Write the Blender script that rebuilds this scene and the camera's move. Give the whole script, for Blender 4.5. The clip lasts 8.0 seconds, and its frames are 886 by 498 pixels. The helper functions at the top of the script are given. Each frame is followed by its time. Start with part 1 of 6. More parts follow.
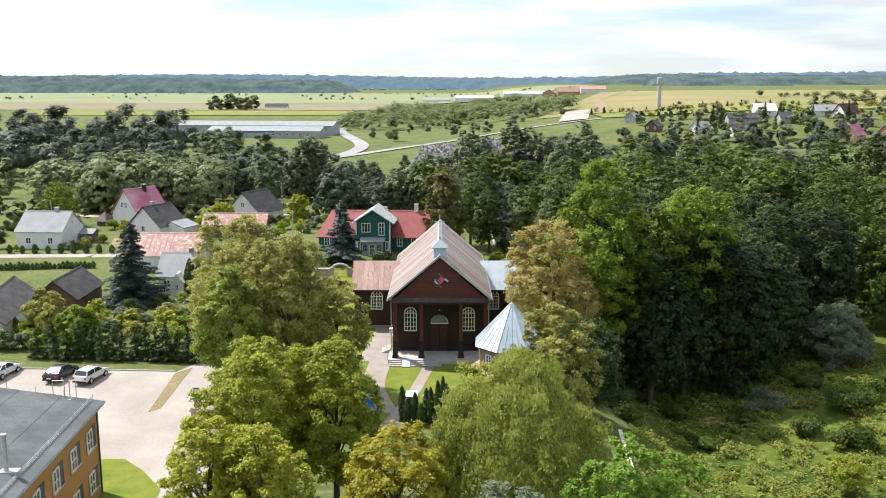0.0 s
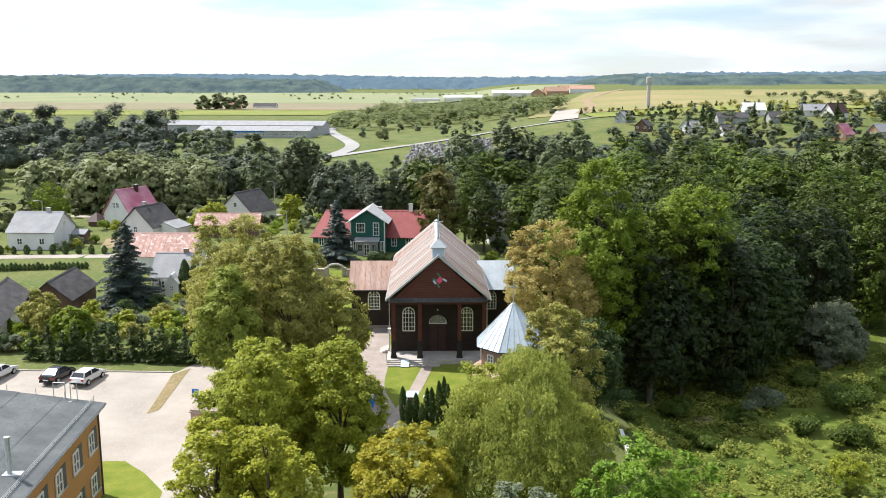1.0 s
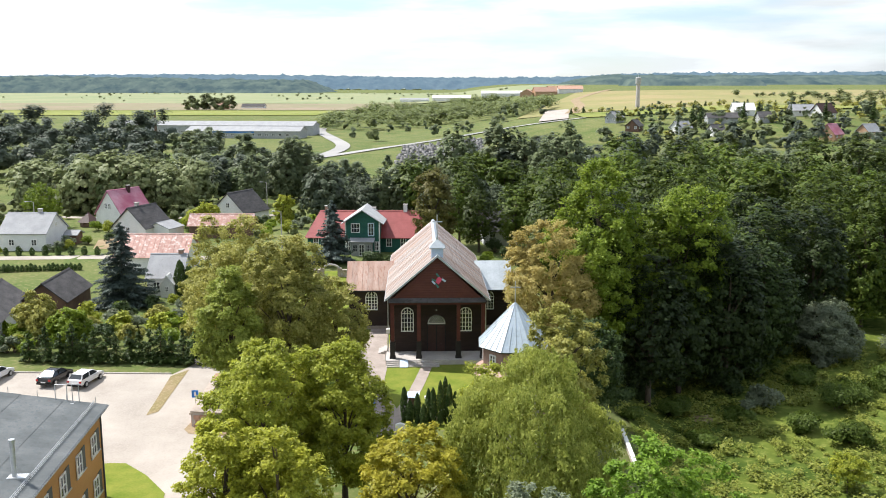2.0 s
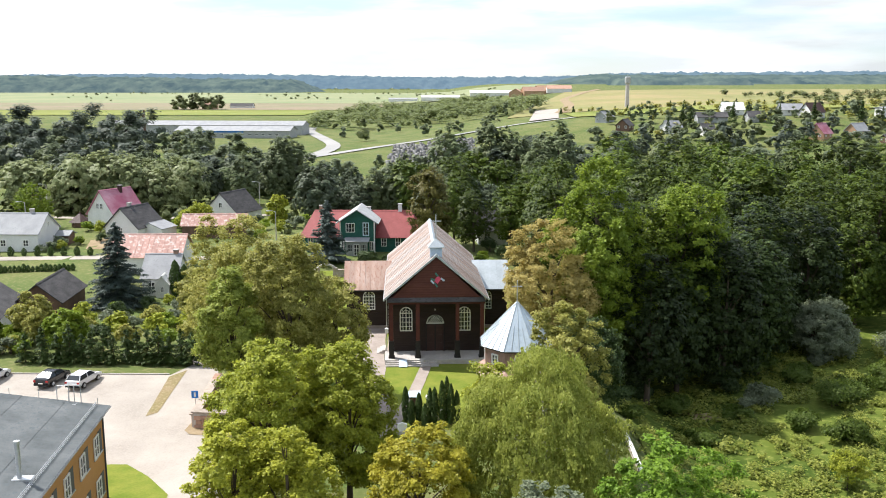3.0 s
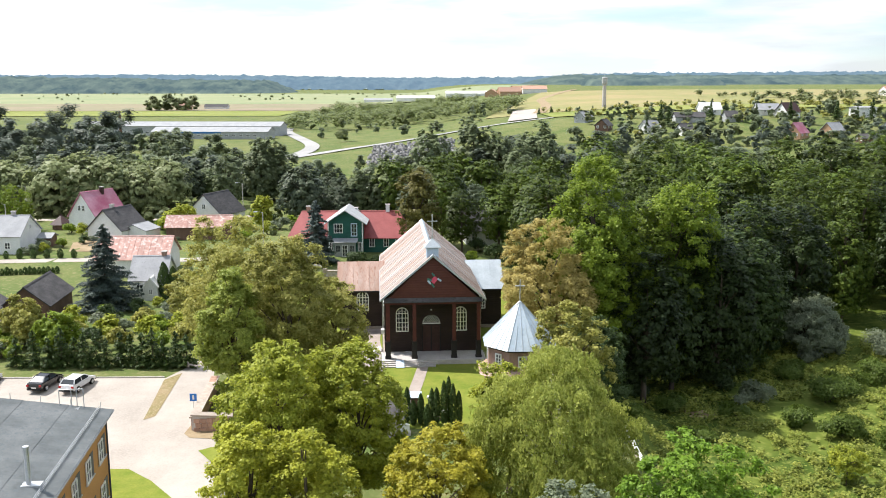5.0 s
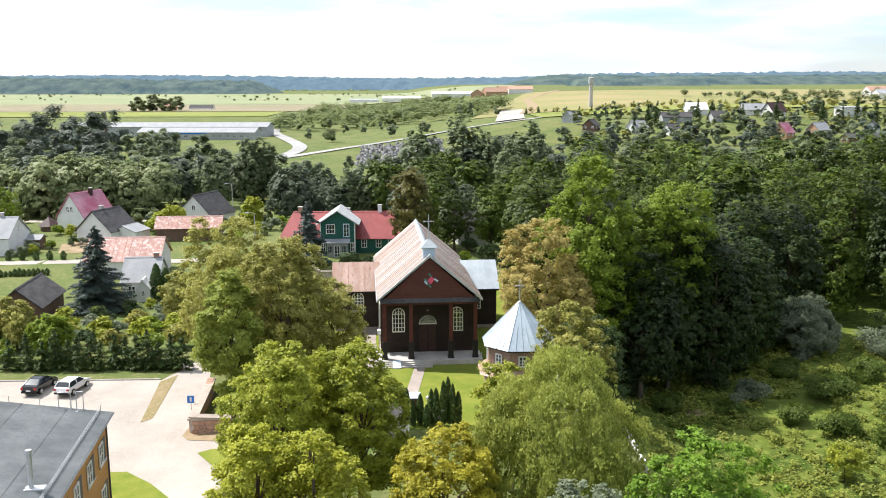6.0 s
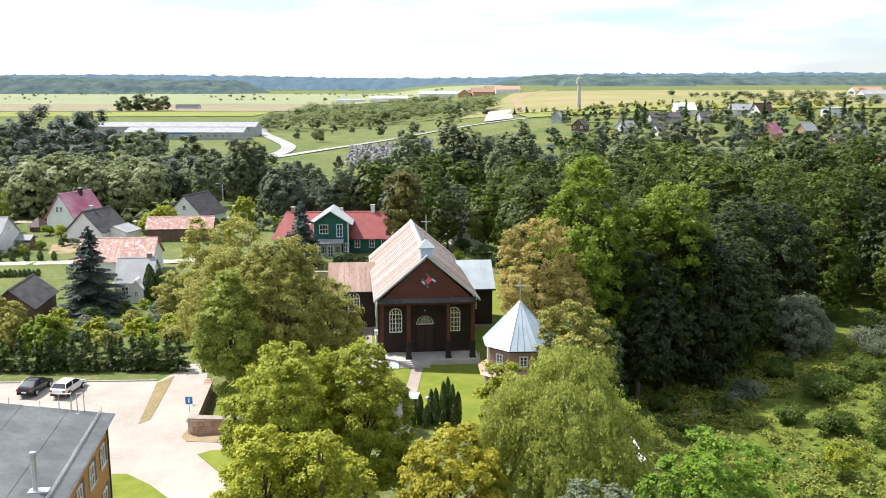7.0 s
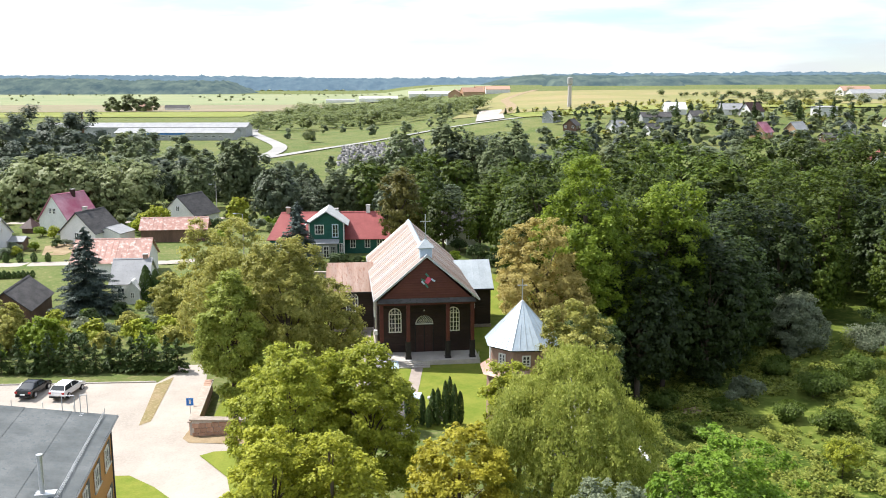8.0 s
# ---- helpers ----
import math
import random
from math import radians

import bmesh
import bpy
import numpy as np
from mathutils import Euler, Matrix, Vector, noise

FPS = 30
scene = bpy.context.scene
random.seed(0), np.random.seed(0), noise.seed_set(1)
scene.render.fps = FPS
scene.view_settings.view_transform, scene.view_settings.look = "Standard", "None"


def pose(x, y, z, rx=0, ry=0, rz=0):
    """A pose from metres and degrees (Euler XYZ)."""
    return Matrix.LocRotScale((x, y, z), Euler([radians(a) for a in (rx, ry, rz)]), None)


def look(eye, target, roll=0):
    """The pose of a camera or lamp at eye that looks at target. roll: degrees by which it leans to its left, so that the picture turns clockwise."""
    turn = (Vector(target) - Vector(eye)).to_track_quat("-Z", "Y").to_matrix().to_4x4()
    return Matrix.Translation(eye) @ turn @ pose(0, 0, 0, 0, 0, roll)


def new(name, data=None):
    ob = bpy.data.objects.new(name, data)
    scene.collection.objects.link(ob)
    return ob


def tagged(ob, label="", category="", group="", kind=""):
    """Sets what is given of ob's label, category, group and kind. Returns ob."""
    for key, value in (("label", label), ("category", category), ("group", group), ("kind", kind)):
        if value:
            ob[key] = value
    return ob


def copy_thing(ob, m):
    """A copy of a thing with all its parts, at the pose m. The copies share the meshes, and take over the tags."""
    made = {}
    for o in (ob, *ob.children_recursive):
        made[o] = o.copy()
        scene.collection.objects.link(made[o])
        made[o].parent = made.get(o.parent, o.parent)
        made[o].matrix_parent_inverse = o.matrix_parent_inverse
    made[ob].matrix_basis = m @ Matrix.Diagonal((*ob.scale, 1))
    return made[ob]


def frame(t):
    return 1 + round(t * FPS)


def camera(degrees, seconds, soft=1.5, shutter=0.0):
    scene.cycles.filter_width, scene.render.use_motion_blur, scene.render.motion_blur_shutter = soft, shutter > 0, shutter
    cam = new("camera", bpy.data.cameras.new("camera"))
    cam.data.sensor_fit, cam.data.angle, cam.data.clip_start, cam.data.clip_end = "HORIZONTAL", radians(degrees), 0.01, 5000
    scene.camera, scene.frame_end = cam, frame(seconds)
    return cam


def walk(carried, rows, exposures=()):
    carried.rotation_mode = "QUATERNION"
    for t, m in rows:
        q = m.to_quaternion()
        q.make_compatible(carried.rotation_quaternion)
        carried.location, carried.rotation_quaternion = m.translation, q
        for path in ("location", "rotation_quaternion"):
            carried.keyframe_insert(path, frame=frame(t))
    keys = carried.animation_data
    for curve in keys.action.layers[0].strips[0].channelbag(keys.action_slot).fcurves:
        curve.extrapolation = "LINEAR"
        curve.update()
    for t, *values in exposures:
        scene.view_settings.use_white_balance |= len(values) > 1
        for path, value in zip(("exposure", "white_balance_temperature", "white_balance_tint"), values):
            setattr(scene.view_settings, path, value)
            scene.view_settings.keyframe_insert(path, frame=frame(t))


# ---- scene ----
cam = camera(52.0, 8.0, 1.0)
PATH = [
    (0, (5.964, -103.689, 32.048), (5.858, -101.725, 31.689), 0.0),
    (0.5, (5.394, -103.652, 32.063), (5.3, -101.687, 31.704), 0.0),
    (1, (4.772, -103.62, 32.064), (4.692, -101.654, 31.704), 0.0),
    (1.5, (4.17, -103.614, 32.06), (4.103, -101.648, 31.701), -0.0),
    (3, (2.316, -103.579, 32.001), (2.288, -101.612, 31.641), -0.0),
    (3.5, (1.741, -103.53, 31.991), (1.726, -101.562, 31.632), 0.0),
    (4, (1.113, -103.477, 32.002), (1.112, -101.509, 31.644), -0.0),
    (4.5, (0.47, -103.47, 31.962), (0.483, -101.503, 31.603), -0.0),
    (6, (-1.459, -103.269, 31.881), (-1.399, -101.303, 31.523), -0.1),
    (6.5, (-2.059, -103.24, 31.897), (-1.983, -101.273, 31.539), -0.0),
    (7, (-2.723, -103.162, 31.875), (-2.633, -101.196, 31.517), -0.0),
    (7.5, (-3.271, -103.066, 31.854), (-3.169, -101.101, 31.496), -0.0),
    (8, (-3.848, -103.095, 31.849), (-3.735, -101.13, 31.491), -0.1),
]
walk(cam, [(t, look(eye, target, roll)) for t, eye, target, roll in PATH], [(0, 0.50), (3, 0.59), (8, 0.70)])

# ---- world and sun ----
SUN_DIR = Vector((-0.60, 0.33, 0.96)).normalized()  # from the place towards the sun
SUN_EL = math.asin(SUN_DIR.z)
SUN_AZ = math.atan2(SUN_DIR.x, SUN_DIR.y)

world = bpy.data.worlds.new("sky")
scene.world = world
world.use_nodes = True
wt = world.node_tree
wt.nodes.clear()
w_out = wt.nodes.new("ShaderNodeOutputWorld")
w_bg = wt.nodes.new("ShaderNodeBackground")
w_sky = wt.nodes.new("ShaderNodeTexSky")
w_sky.sky_type = "NISHITA"
w_sky.sun_disc = False
w_sky.sun_elevation = SUN_EL
w_sky.sun_rotation = SUN_AZ
w_sky.air_density, w_sky.dust_density, w_sky.ozone_density = 1.1, 0.2, 3.0
w_co = wt.nodes.new("ShaderNodeTexCoord")
w_map = wt.nodes.new("ShaderNodeMapping")
w_map.inputs["Scale"].default_value = (2.0, 2.0, 13.0)
w_map.inputs["Location"].default_value = (0.35, 0.2, 0.1)
w_noise = wt.nodes.new("ShaderNodeTexNoise")
w_noise.inputs["Scale"].default_value = 1.7
w_noise.inputs["Detail"].default_value = 7.0
w_noise.inputs["Roughness"].default_value = 0.55
w_ramp = wt.nodes.new("ShaderNodeValToRGB")
w_ramp.color_ramp.elements[0].position = 0.43
w_ramp.color_ramp.elements[0].color = (0.30, 0.30, 0.30, 1)
w_ramp.color_ramp.elements[1].position = 0.60
w_ramp.color_ramp.elements[1].color = (1, 1, 1, 1)
# cloud brightness grows towards the sun
w_dot = wt.nodes.new("ShaderNodeVectorMath")
w_dot.operation = "DOT_PRODUCT"
w_dot.inputs[1].default_value = SUN_DIR
w_glow = wt.nodes.new("ShaderNodeMapRange")
w_glow.inputs["From Min"].default_value = 0.05
w_glow.inputs["From Max"].default_value = 0.50
w_glow.inputs["To Min"].default_value = 7.0
w_glow.inputs["To Max"].default_value = 11.0
w_cloud = wt.nodes.new("ShaderNodeVectorMath")
w_cloud.operation = "SCALE"
w_cloud.inputs[0].default_value = (0.91, 0.965, 1.0)
w_mix = wt.nodes.new("ShaderNodeMix")
w_mix.data_type = "RGBA"
wt.links.new(w_co.outputs["Generated"], w_map.inputs["Vector"])
wt.links.new(w_map.outputs["Vector"], w_noise.inputs["Vector"])
wt.links.new(w_noise.outputs["Fac"], w_ramp.inputs["Fac"])
wt.links.new(w_co.outputs["Generated"], w_dot.inputs[0])
wt.links.new(w_dot.outputs["Value"], w_glow.inputs["Value"])
w_n2 = wt.nodes.new("ShaderNodeTexNoise")
w_n2.inputs["Scale"].default_value = 2.6
w_n2.inputs["Detail"].default_value = 6.0
w_r2 = wt.nodes.new("ShaderNodeMapRange")
w_r2.inputs["From Min"].default_value, w_r2.inputs["From Max"].default_value = 0.38, 0.62
w_r2.inputs["To Min"].default_value, w_r2.inputs["To Max"].default_value = 0.82, 1.15
w_mul = wt.nodes.new("ShaderNodeMath")
w_mul.operation = "MULTIPLY"
wt.links.new(w_map.outputs["Vector"], w_n2.inputs["Vector"])
wt.links.new(w_n2.outputs["Fac"], w_r2.inputs["Value"])
wt.links.new(w_glow.outputs["Result"], w_mul.inputs[0])
wt.links.new(w_r2.outputs["Result"], w_mul.inputs[1])
wt.links.new(w_mul.outputs["Value"], w_cloud.inputs["Scale"])
wt.links.new(w_ramp.outputs["Color"], w_mix.inputs["Factor"])
w_tint = wt.nodes.new("ShaderNodeVectorMath")
w_tint.operation = "MULTIPLY"
w_tint.inputs[1].default_value = (0.84, 0.95, 1.2)
wt.links.new(w_sky.outputs["Color"], w_tint.inputs[0])
wt.links.new(w_tint.outputs["Vector"], w_mix.inputs["A"])
wt.links.new(w_cloud.outputs["Vector"], w_mix.inputs["B"])
wt.links.new(w_mix.outputs["Result"], w_bg.inputs["Color"])
wt.links.new(w_bg.outputs["Background"], w_out.inputs["Surface"])
w_bg.inputs["Strength"].default_value = 0.10

sun = new("sun", bpy.data.lights.new("sun", "SUN"))
sun.data.energy = 5.0
sun.data.angle = radians(0.6)
sun.data.color = (1.0, 0.96, 0.915)
sun.matrix_world = look((0, 0, 60), Vector((0, 0, 60)) - SUN_DIR)


# ---- materials ----
def surface(name, c1, c2, scale=0.5, fine=9.0, rough=0.8, metal=0.0, bump=0.15, rnd=0.0, island=0.0,
            stretch=(1, 1, 1), c3=None, spec=0.4, wave=0.0, wave_dir="X"):
    """A worn surface: two colours mixed at two scales, with relief; rnd and island vary whole pieces."""
    m = bpy.data.materials.new(name)
    m.use_nodes = True
    nt = m.node_tree
    p = nt.nodes["Principled BSDF"]
    co = nt.nodes.new("ShaderNodeTexCoord")
    mp = nt.nodes.new("ShaderNodeMapping")
    mp.inputs["Scale"].default_value = stretch
    nt.links.new(co.outputs["Object"], mp.inputs["Vector"])
    big, small = nt.nodes.new("ShaderNodeTexNoise"), nt.nodes.new("ShaderNodeTexNoise")
    for n, sc, de in ((big, scale, 5.0), (small, fine, 4.0)):
        n.inputs["Scale"].default_value = sc
        n.inputs["Detail"].default_value = de
        n.inputs["Roughness"].default_value = 0.62
        nt.links.new(mp.outputs["Vector"], n.inputs["Vector"])
    mix = nt.nodes.new("ShaderNodeMix")
    mix.data_type = "RGBA"
    ramp = nt.nodes.new("ShaderNodeMapRange")
    ramp.inputs["From Min"].default_value, ramp.inputs["From Max"].default_value = 0.34, 0.66
    nt.links.new(big.outputs["Fac"], ramp.inputs["Value"])
    nt.links.new(ramp.outputs["Result"], mix.inputs["Factor"])
    mix.inputs["A"].default_value, mix.inputs["B"].default_value = (*c1, 1), (*c2, 1)
    col = mix.outputs["Result"]
    if c3:
        mix3 = nt.nodes.new("ShaderNodeMix")
        mix3.data_type = "RGBA"
        r3 = nt.nodes.new("ShaderNodeMapRange")
        r3.inputs["From Min"].default_value, r3.inputs["From Max"].default_value = 0.52, 0.68
        nt.links.new(small.outputs["Fac"], r3.inputs["Value"])
        nt.links.new(r3.outputs["Result"], mix3.inputs["Factor"])
        nt.links.new(col, mix3.inputs["A"])
        mix3.inputs["B"].default_value = (*c3, 1)
        col = mix3.outputs["Result"]
    hsv = nt.nodes.new("ShaderNodeHueSaturation")
    nt.links.new(col, hsv.inputs["Color"])
    # value: fine grain, and whole pieces where asked for
    val = nt.nodes.new("ShaderNodeMath")
    val.operation = "MULTIPLY_ADD"
    nt.links.new(small.outputs["Fac"], val.inputs[0])
    val.inputs[1].default_value, val.inputs[2].default_value = 0.5, 0.75
    out = val.outputs["Value"]
    for amount, node, sock in ((rnd, "ShaderNodeObjectInfo", "Random"), (island, "ShaderNodeNewGeometry", "Random Per Island")):
        if amount:
            src = nt.nodes.new(node)
            ad = nt.nodes.new("ShaderNodeMath")
            ad.operation = "MULTIPLY_ADD"
            nt.links.new(src.outputs[sock], ad.inputs[0])
            ad.inputs[1].default_value = amount
            sub = nt.nodes.new("ShaderNodeMath")
            sub.operation = "SUBTRACT"
            nt.links.new(out, sub.inputs[0])
            sub.inputs[1].default_value = amount / 2
            nt.links.new(sub.outputs["Value"], ad.inputs[2])
            out = ad.outputs["Value"]
    nt.links.new(out, hsv.inputs["Value"])
    nt.links.new(hsv.outputs["Color"], p.inputs["Base Color"])
    p.inputs["Roughness"].default_value, p.inputs["Metallic"].default_value = rough, metal
    p.inputs["Specular IOR Level"].default_value = spec
    if bump:
        b = nt.nodes.new("ShaderNodeBump")
        b.inputs["Strength"].default_value = bump
        b.inputs["Distance"].default_value = 0.05
        height = small.outputs["Fac"]
        if wave:
            wv = nt.nodes.new("ShaderNodeTexWave")
            wv.bands_direction = wave_dir
            wv.inputs["Scale"].default_value = wave
            nt.links.new(co.outputs["Object"], wv.inputs["Vector"])
            height = wv.outputs["Fac"]
        nt.links.new(height, b.inputs["Height"])
        nt.links.new(b.outputs["Normal"], p.inputs["Normal"])
    return m


def leafy(name, c1, c2, trans=0.42, rough=0.5, spread=0.22, fleck=0.5):
    """Foliage: each leaf its own shade between two greens, with some light let through."""
    m = bpy.data.materials.new(name)
    m.use_nodes = True
    nt = m.node_tree
    p = nt.nodes["Principled BSDF"]
    geo, info = nt.nodes.new("ShaderNodeNewGeometry"), nt.nodes.new("ShaderNodeObjectInfo")
    co, nz = nt.nodes.new("ShaderNodeTexCoord"), nt.nodes.new("ShaderNodeTexNoise")
    nz.inputs["Scale"].default_value = 0.5
    nz.inputs["Detail"].default_value = 5
    nz.inputs["Roughness"].default_value = 0.65
    nt.links.new(co.outputs["Object"], nz.inputs["Vector"])
    mr = nt.nodes.new("ShaderNodeMapRange")
    mr.inputs["From Min"].default_value, mr.inputs["From Max"].default_value = 0.3, 0.7
    nt.links.new(nz.outputs["Fac"], mr.inputs["Value"])
    av = nt.nodes.new("ShaderNodeMix")
    av.inputs["Factor"].default_value = fleck
    nt.links.new(mr.outputs["Result"], av.inputs["A"])
    nt.links.new(geo.outputs["Random Per Island"], av.inputs["B"])
    mix = nt.nodes.new("ShaderNodeMix")
    mix.data_type = "RGBA"
    mix.inputs["A"].default_value, mix.inputs["B"].default_value = (*c1, 1), (*c2, 1)
    nt.links.new(av.outputs["Result"], mix.inputs["Factor"])
    hsv = nt.nodes.new("ShaderNodeHueSaturation")
    ma = nt.nodes.new("ShaderNodeMath")
    ma.operation = "MULTIPLY_ADD"
    nt.links.new(info.outputs["Random"], ma.inputs[0])
    ma.inputs[1].default_value, ma.inputs[2].default_value = spread, 1 - spread / 2
    nt.links.new(ma.outputs["Value"], hsv.inputs["Value"])
    nt.links.new(mix.outputs["Result"], hsv.inputs["Color"])
    nt.links.new(hsv.outputs["Color"], p.inputs["Base Color"])
    p.inputs["Roughness"].default_value = rough
    p.inputs["Specular IOR Level"].default_value = 0.18
    tr = nt.nodes.new("ShaderNodeBsdfTranslucent")
    nt.links.new(hsv.outputs["Color"], tr.inputs["Color"])
    ms = nt.nodes.new("ShaderNodeMixShader")
    ms.inputs["Fac"].default_value = trans
    nt.links.new(p.outputs["BSDF"], ms.inputs[1])
    nt.links.new(tr.outputs["BSDF"], ms.inputs[2])
    nt.links.new(ms.outputs["Shader"], nt.nodes["Material Output"].inputs["Surface"])
    return m


def glass_dark(name, tint=(0.03, 0.035, 0.04)):
    m = bpy.data.materials.new(name)
    m.use_nodes = True
    p = m.node_tree.nodes["Principled BSDF"]
    p.inputs["Base Color"].default_value = (*tint, 1)
    p.inputs["Roughness"].default_value = 0.06
    p.inputs["Specular IOR Level"].default_value = 0.7
    return m


M_GRASS = surface("grass", (0.072, 0.112, 0.028), (0.145, 0.155, 0.055), 0.09, 1.3, 0.95, bump=0.6, c3=(0.18, 0.165, 0.078), spec=0.1)
M_LAWN = surface("mown_lawn", (0.12, 0.165, 0.022), (0.20, 0.215, 0.04), 0.35, 5.0, 0.95, bump=0.4, spec=0.1)
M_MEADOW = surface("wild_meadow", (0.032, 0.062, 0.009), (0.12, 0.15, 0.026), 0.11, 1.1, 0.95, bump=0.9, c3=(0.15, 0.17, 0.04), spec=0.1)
M_PLOUGH = surface("ploughed_field", (0.25, 0.20, 0.14), (0.20, 0.195, 0.115), 0.008, 0.1, 0.95, bump=0.0, spec=0.1)
# far meadow, its base colours greyed to imitate haze
M_HAZED_MEADOW = surface("hazed_pale_meadow", (0.20, 0.235, 0.125), (0.27, 0.27, 0.155), 0.006, 0.05, 0.95, bump=0.0, c3=(0.15, 0.20, 0.10), spec=0.1)
M_DRY = surface("dry_field", (0.28, 0.23, 0.115), (0.19, 0.20, 0.075), 0.012, 0.2, 0.95, bump=0.0, spec=0.1)
M_CROP = surface("crop_field", (0.17, 0.20, 0.05), (0.22, 0.23, 0.07), 0.02, 0.2, 0.95, bump=0.0, spec=0.1)
M_SOIL = surface("bare_soil", (0.23, 0.17, 0.10), (0.32, 0.25, 0.16), 0.4, 6.0, 0.95, bump=0.4, spec=0.1)
M_VERGE = surface("dry_verge", (0.20, 0.17, 0.075), (0.27, 0.205, 0.12), 0.5, 4.0, 0.95, bump=0.4, c3=(0.29, 0.24, 0.15), spec=0.1)
M_GRAVEL = surface("pale_gravel", (0.305, 0.27, 0.235), (0.41, 0.37, 0.325), 0.16, 5.0, 0.92, bump=0.2, c3=(0.335, 0.30, 0.26), spec=0.2)
M_ASPH = surface("worn_asphalt", (0.27, 0.265, 0.255), (0.34, 0.33, 0.315), 0.06, 4.0, 0.9, bump=0.1, spec=0.2)
M_PATH = surface("concrete_paving", (0.27, 0.225, 0.195), (0.36, 0.31, 0.275), 0.5, 7.0, 0.9, bump=0.3, spec=0.2)
M_BARK = surface("bark", (0.06, 0.045, 0.03), (0.12, 0.09, 0.065), 1.2, 8.0, 0.95, bump=0.5, stretch=(1, 1, 0.3))
M_BIRCH = surface("birch_bark", (0.55, 0.53, 0.48), (0.65, 0.63, 0.58), 1.0, 5.0, 0.8, bump=0.2, c3=(0.05, 0.05, 0.05), stretch=(1, 1, 2.5))
L_OLIVE = leafy("olive_leaves", (0.16, 0.18, 0.034), (0.54, 0.50, 0.14), 0.42)
L_LIME = leafy("lime_leaves", (0.145, 0.195, 0.018), (0.52, 0.53, 0.07), 0.42)
L_FRESH = leafy("fresh_leaves", (0.12, 0.17, 0.022), (0.46, 0.50, 0.105), 0.42)
L_LUSH = leafy("lush_leaves", (0.075, 0.15, 0.013), (0.27, 0.41, 0.05), 0.42)
L_YELLOW = leafy("yellowing_leaves", (0.165, 0.20, 0.02), (0.54, 0.53, 0.065), 0.42)
L_GOLD = leafy("golden_leaves", (0.235, 0.225, 0.02), (0.57, 0.51, 0.065), 0.42)
L_OCHRE = leafy("ochre_leaves", (0.31, 0.25, 0.075), (0.48, 0.4, 0.14))
L_BIRCH = leafy("birch_leaves", (0.16, 0.21, 0.03), (0.58, 0.60, 0.15), 0.42)
L_GREEN = leafy("green_leaves", (0.085, 0.15, 0.014), (0.31, 0.38, 0.045))
L_DARK = leafy("dark_leaves", (0.03, 0.055, 0.018), (0.09, 0.125, 0.04), 0.25)
L_GREY = leafy("silvery_leaves", (0.13, 0.165, 0.1), (0.27, 0.3, 0.19))
L_SPRUCE = leafy("spruce_needles", (0.03, 0.05, 0.042), (0.10, 0.13, 0.105), 0.12)
L_BLUE_SPRUCE = leafy("blue_spruce_needles", (0.05, 0.072, 0.062), (0.15, 0.185, 0.16), 0.12)
L_THUJA = leafy("thuja_scales", (0.03, 0.06, 0.014), (0.085, 0.125, 0.03), 0.2)
# leaf colour for distance, paled with haze painted in
L_FAR = leafy("hazed_distant_leaves", (0.09, 0.13, 0.05), (0.19, 0.23, 0.09), 0.3, spread=0.7, fleck=0.12)


# ---- building helpers ----
def part(name, bm, material, parent=None, label=""):
    """Links a bmesh as one mesh object, under a thing or a part."""
    me = bpy.data.meshes.new(name)
    bm.to_mesh(me)
    bm.free()
    me.materials.append(material)
    ob = new(name, me)
    if parent is not None:
        ob.parent = parent
    if label:
        ob["label"] = label
    return ob


def arrays(name, verts, faces, material, parent=None, smooth=False):
    """Links vertex and quad arrays as one mesh object."""
    me = bpy.data.meshes.new(name)
    verts, faces = np.asarray(verts, np.float32), np.asarray(faces, np.int32)
    n, k = faces.shape
    me.vertices.add(len(verts))
    me.vertices.foreach_set("co", verts.ravel())
    me.loops.add(n * k)
    me.loops.foreach_set("vertex_index", faces.ravel())
    me.polygons.add(n)
    me.polygons.foreach_set("loop_start", np.arange(0, n * k, k, dtype=np.int32))
    me.update(calc_edges=True)
    if smooth:
        me.polygons.foreach_set("use_smooth", np.ones(n, bool))
    me.materials.append(material)
    ob = new(name, me)
    if parent is not None:
        ob.parent = parent
    return ob


def box(bm, x0, x1, y0, y1, z0, z1):
    vs = [bm.verts.new((x, y, z)) for z in (z0, z1) for x, y in ((x0, y0), (x1, y0), (x1, y1), (x0, y1))]
    for f in ((3, 2, 1, 0), (4, 5, 6, 7), (0, 1, 5, 4), (1, 2, 6, 5), (2, 3, 7, 6), (3, 0, 4, 7)):
        bm.faces.new([vs[i] for i in f])
    return vs


def boxes(*dims):
    bm = bmesh.new()
    for d in dims:
        box(bm, *d)
    return bm


def prism(pts, y0, y1):
    """A solid from an outline in x and z, from y0 to y1."""
    bm = bmesh.new()
    a, b = [bm.verts.new((x, y0, z)) for x, z in pts], [bm.verts.new((x, y1, z)) for x, z in pts]
    n = len(pts)
    bm.faces.new(a)
    bm.faces.new(b[::-1])
    for i in range(n):
        bm.faces.new((a[i], b[i], b[(i + 1) % n], a[(i + 1) % n]))
    bmesh.ops.recalc_face_normals(bm, faces=bm.faces)
    return bm


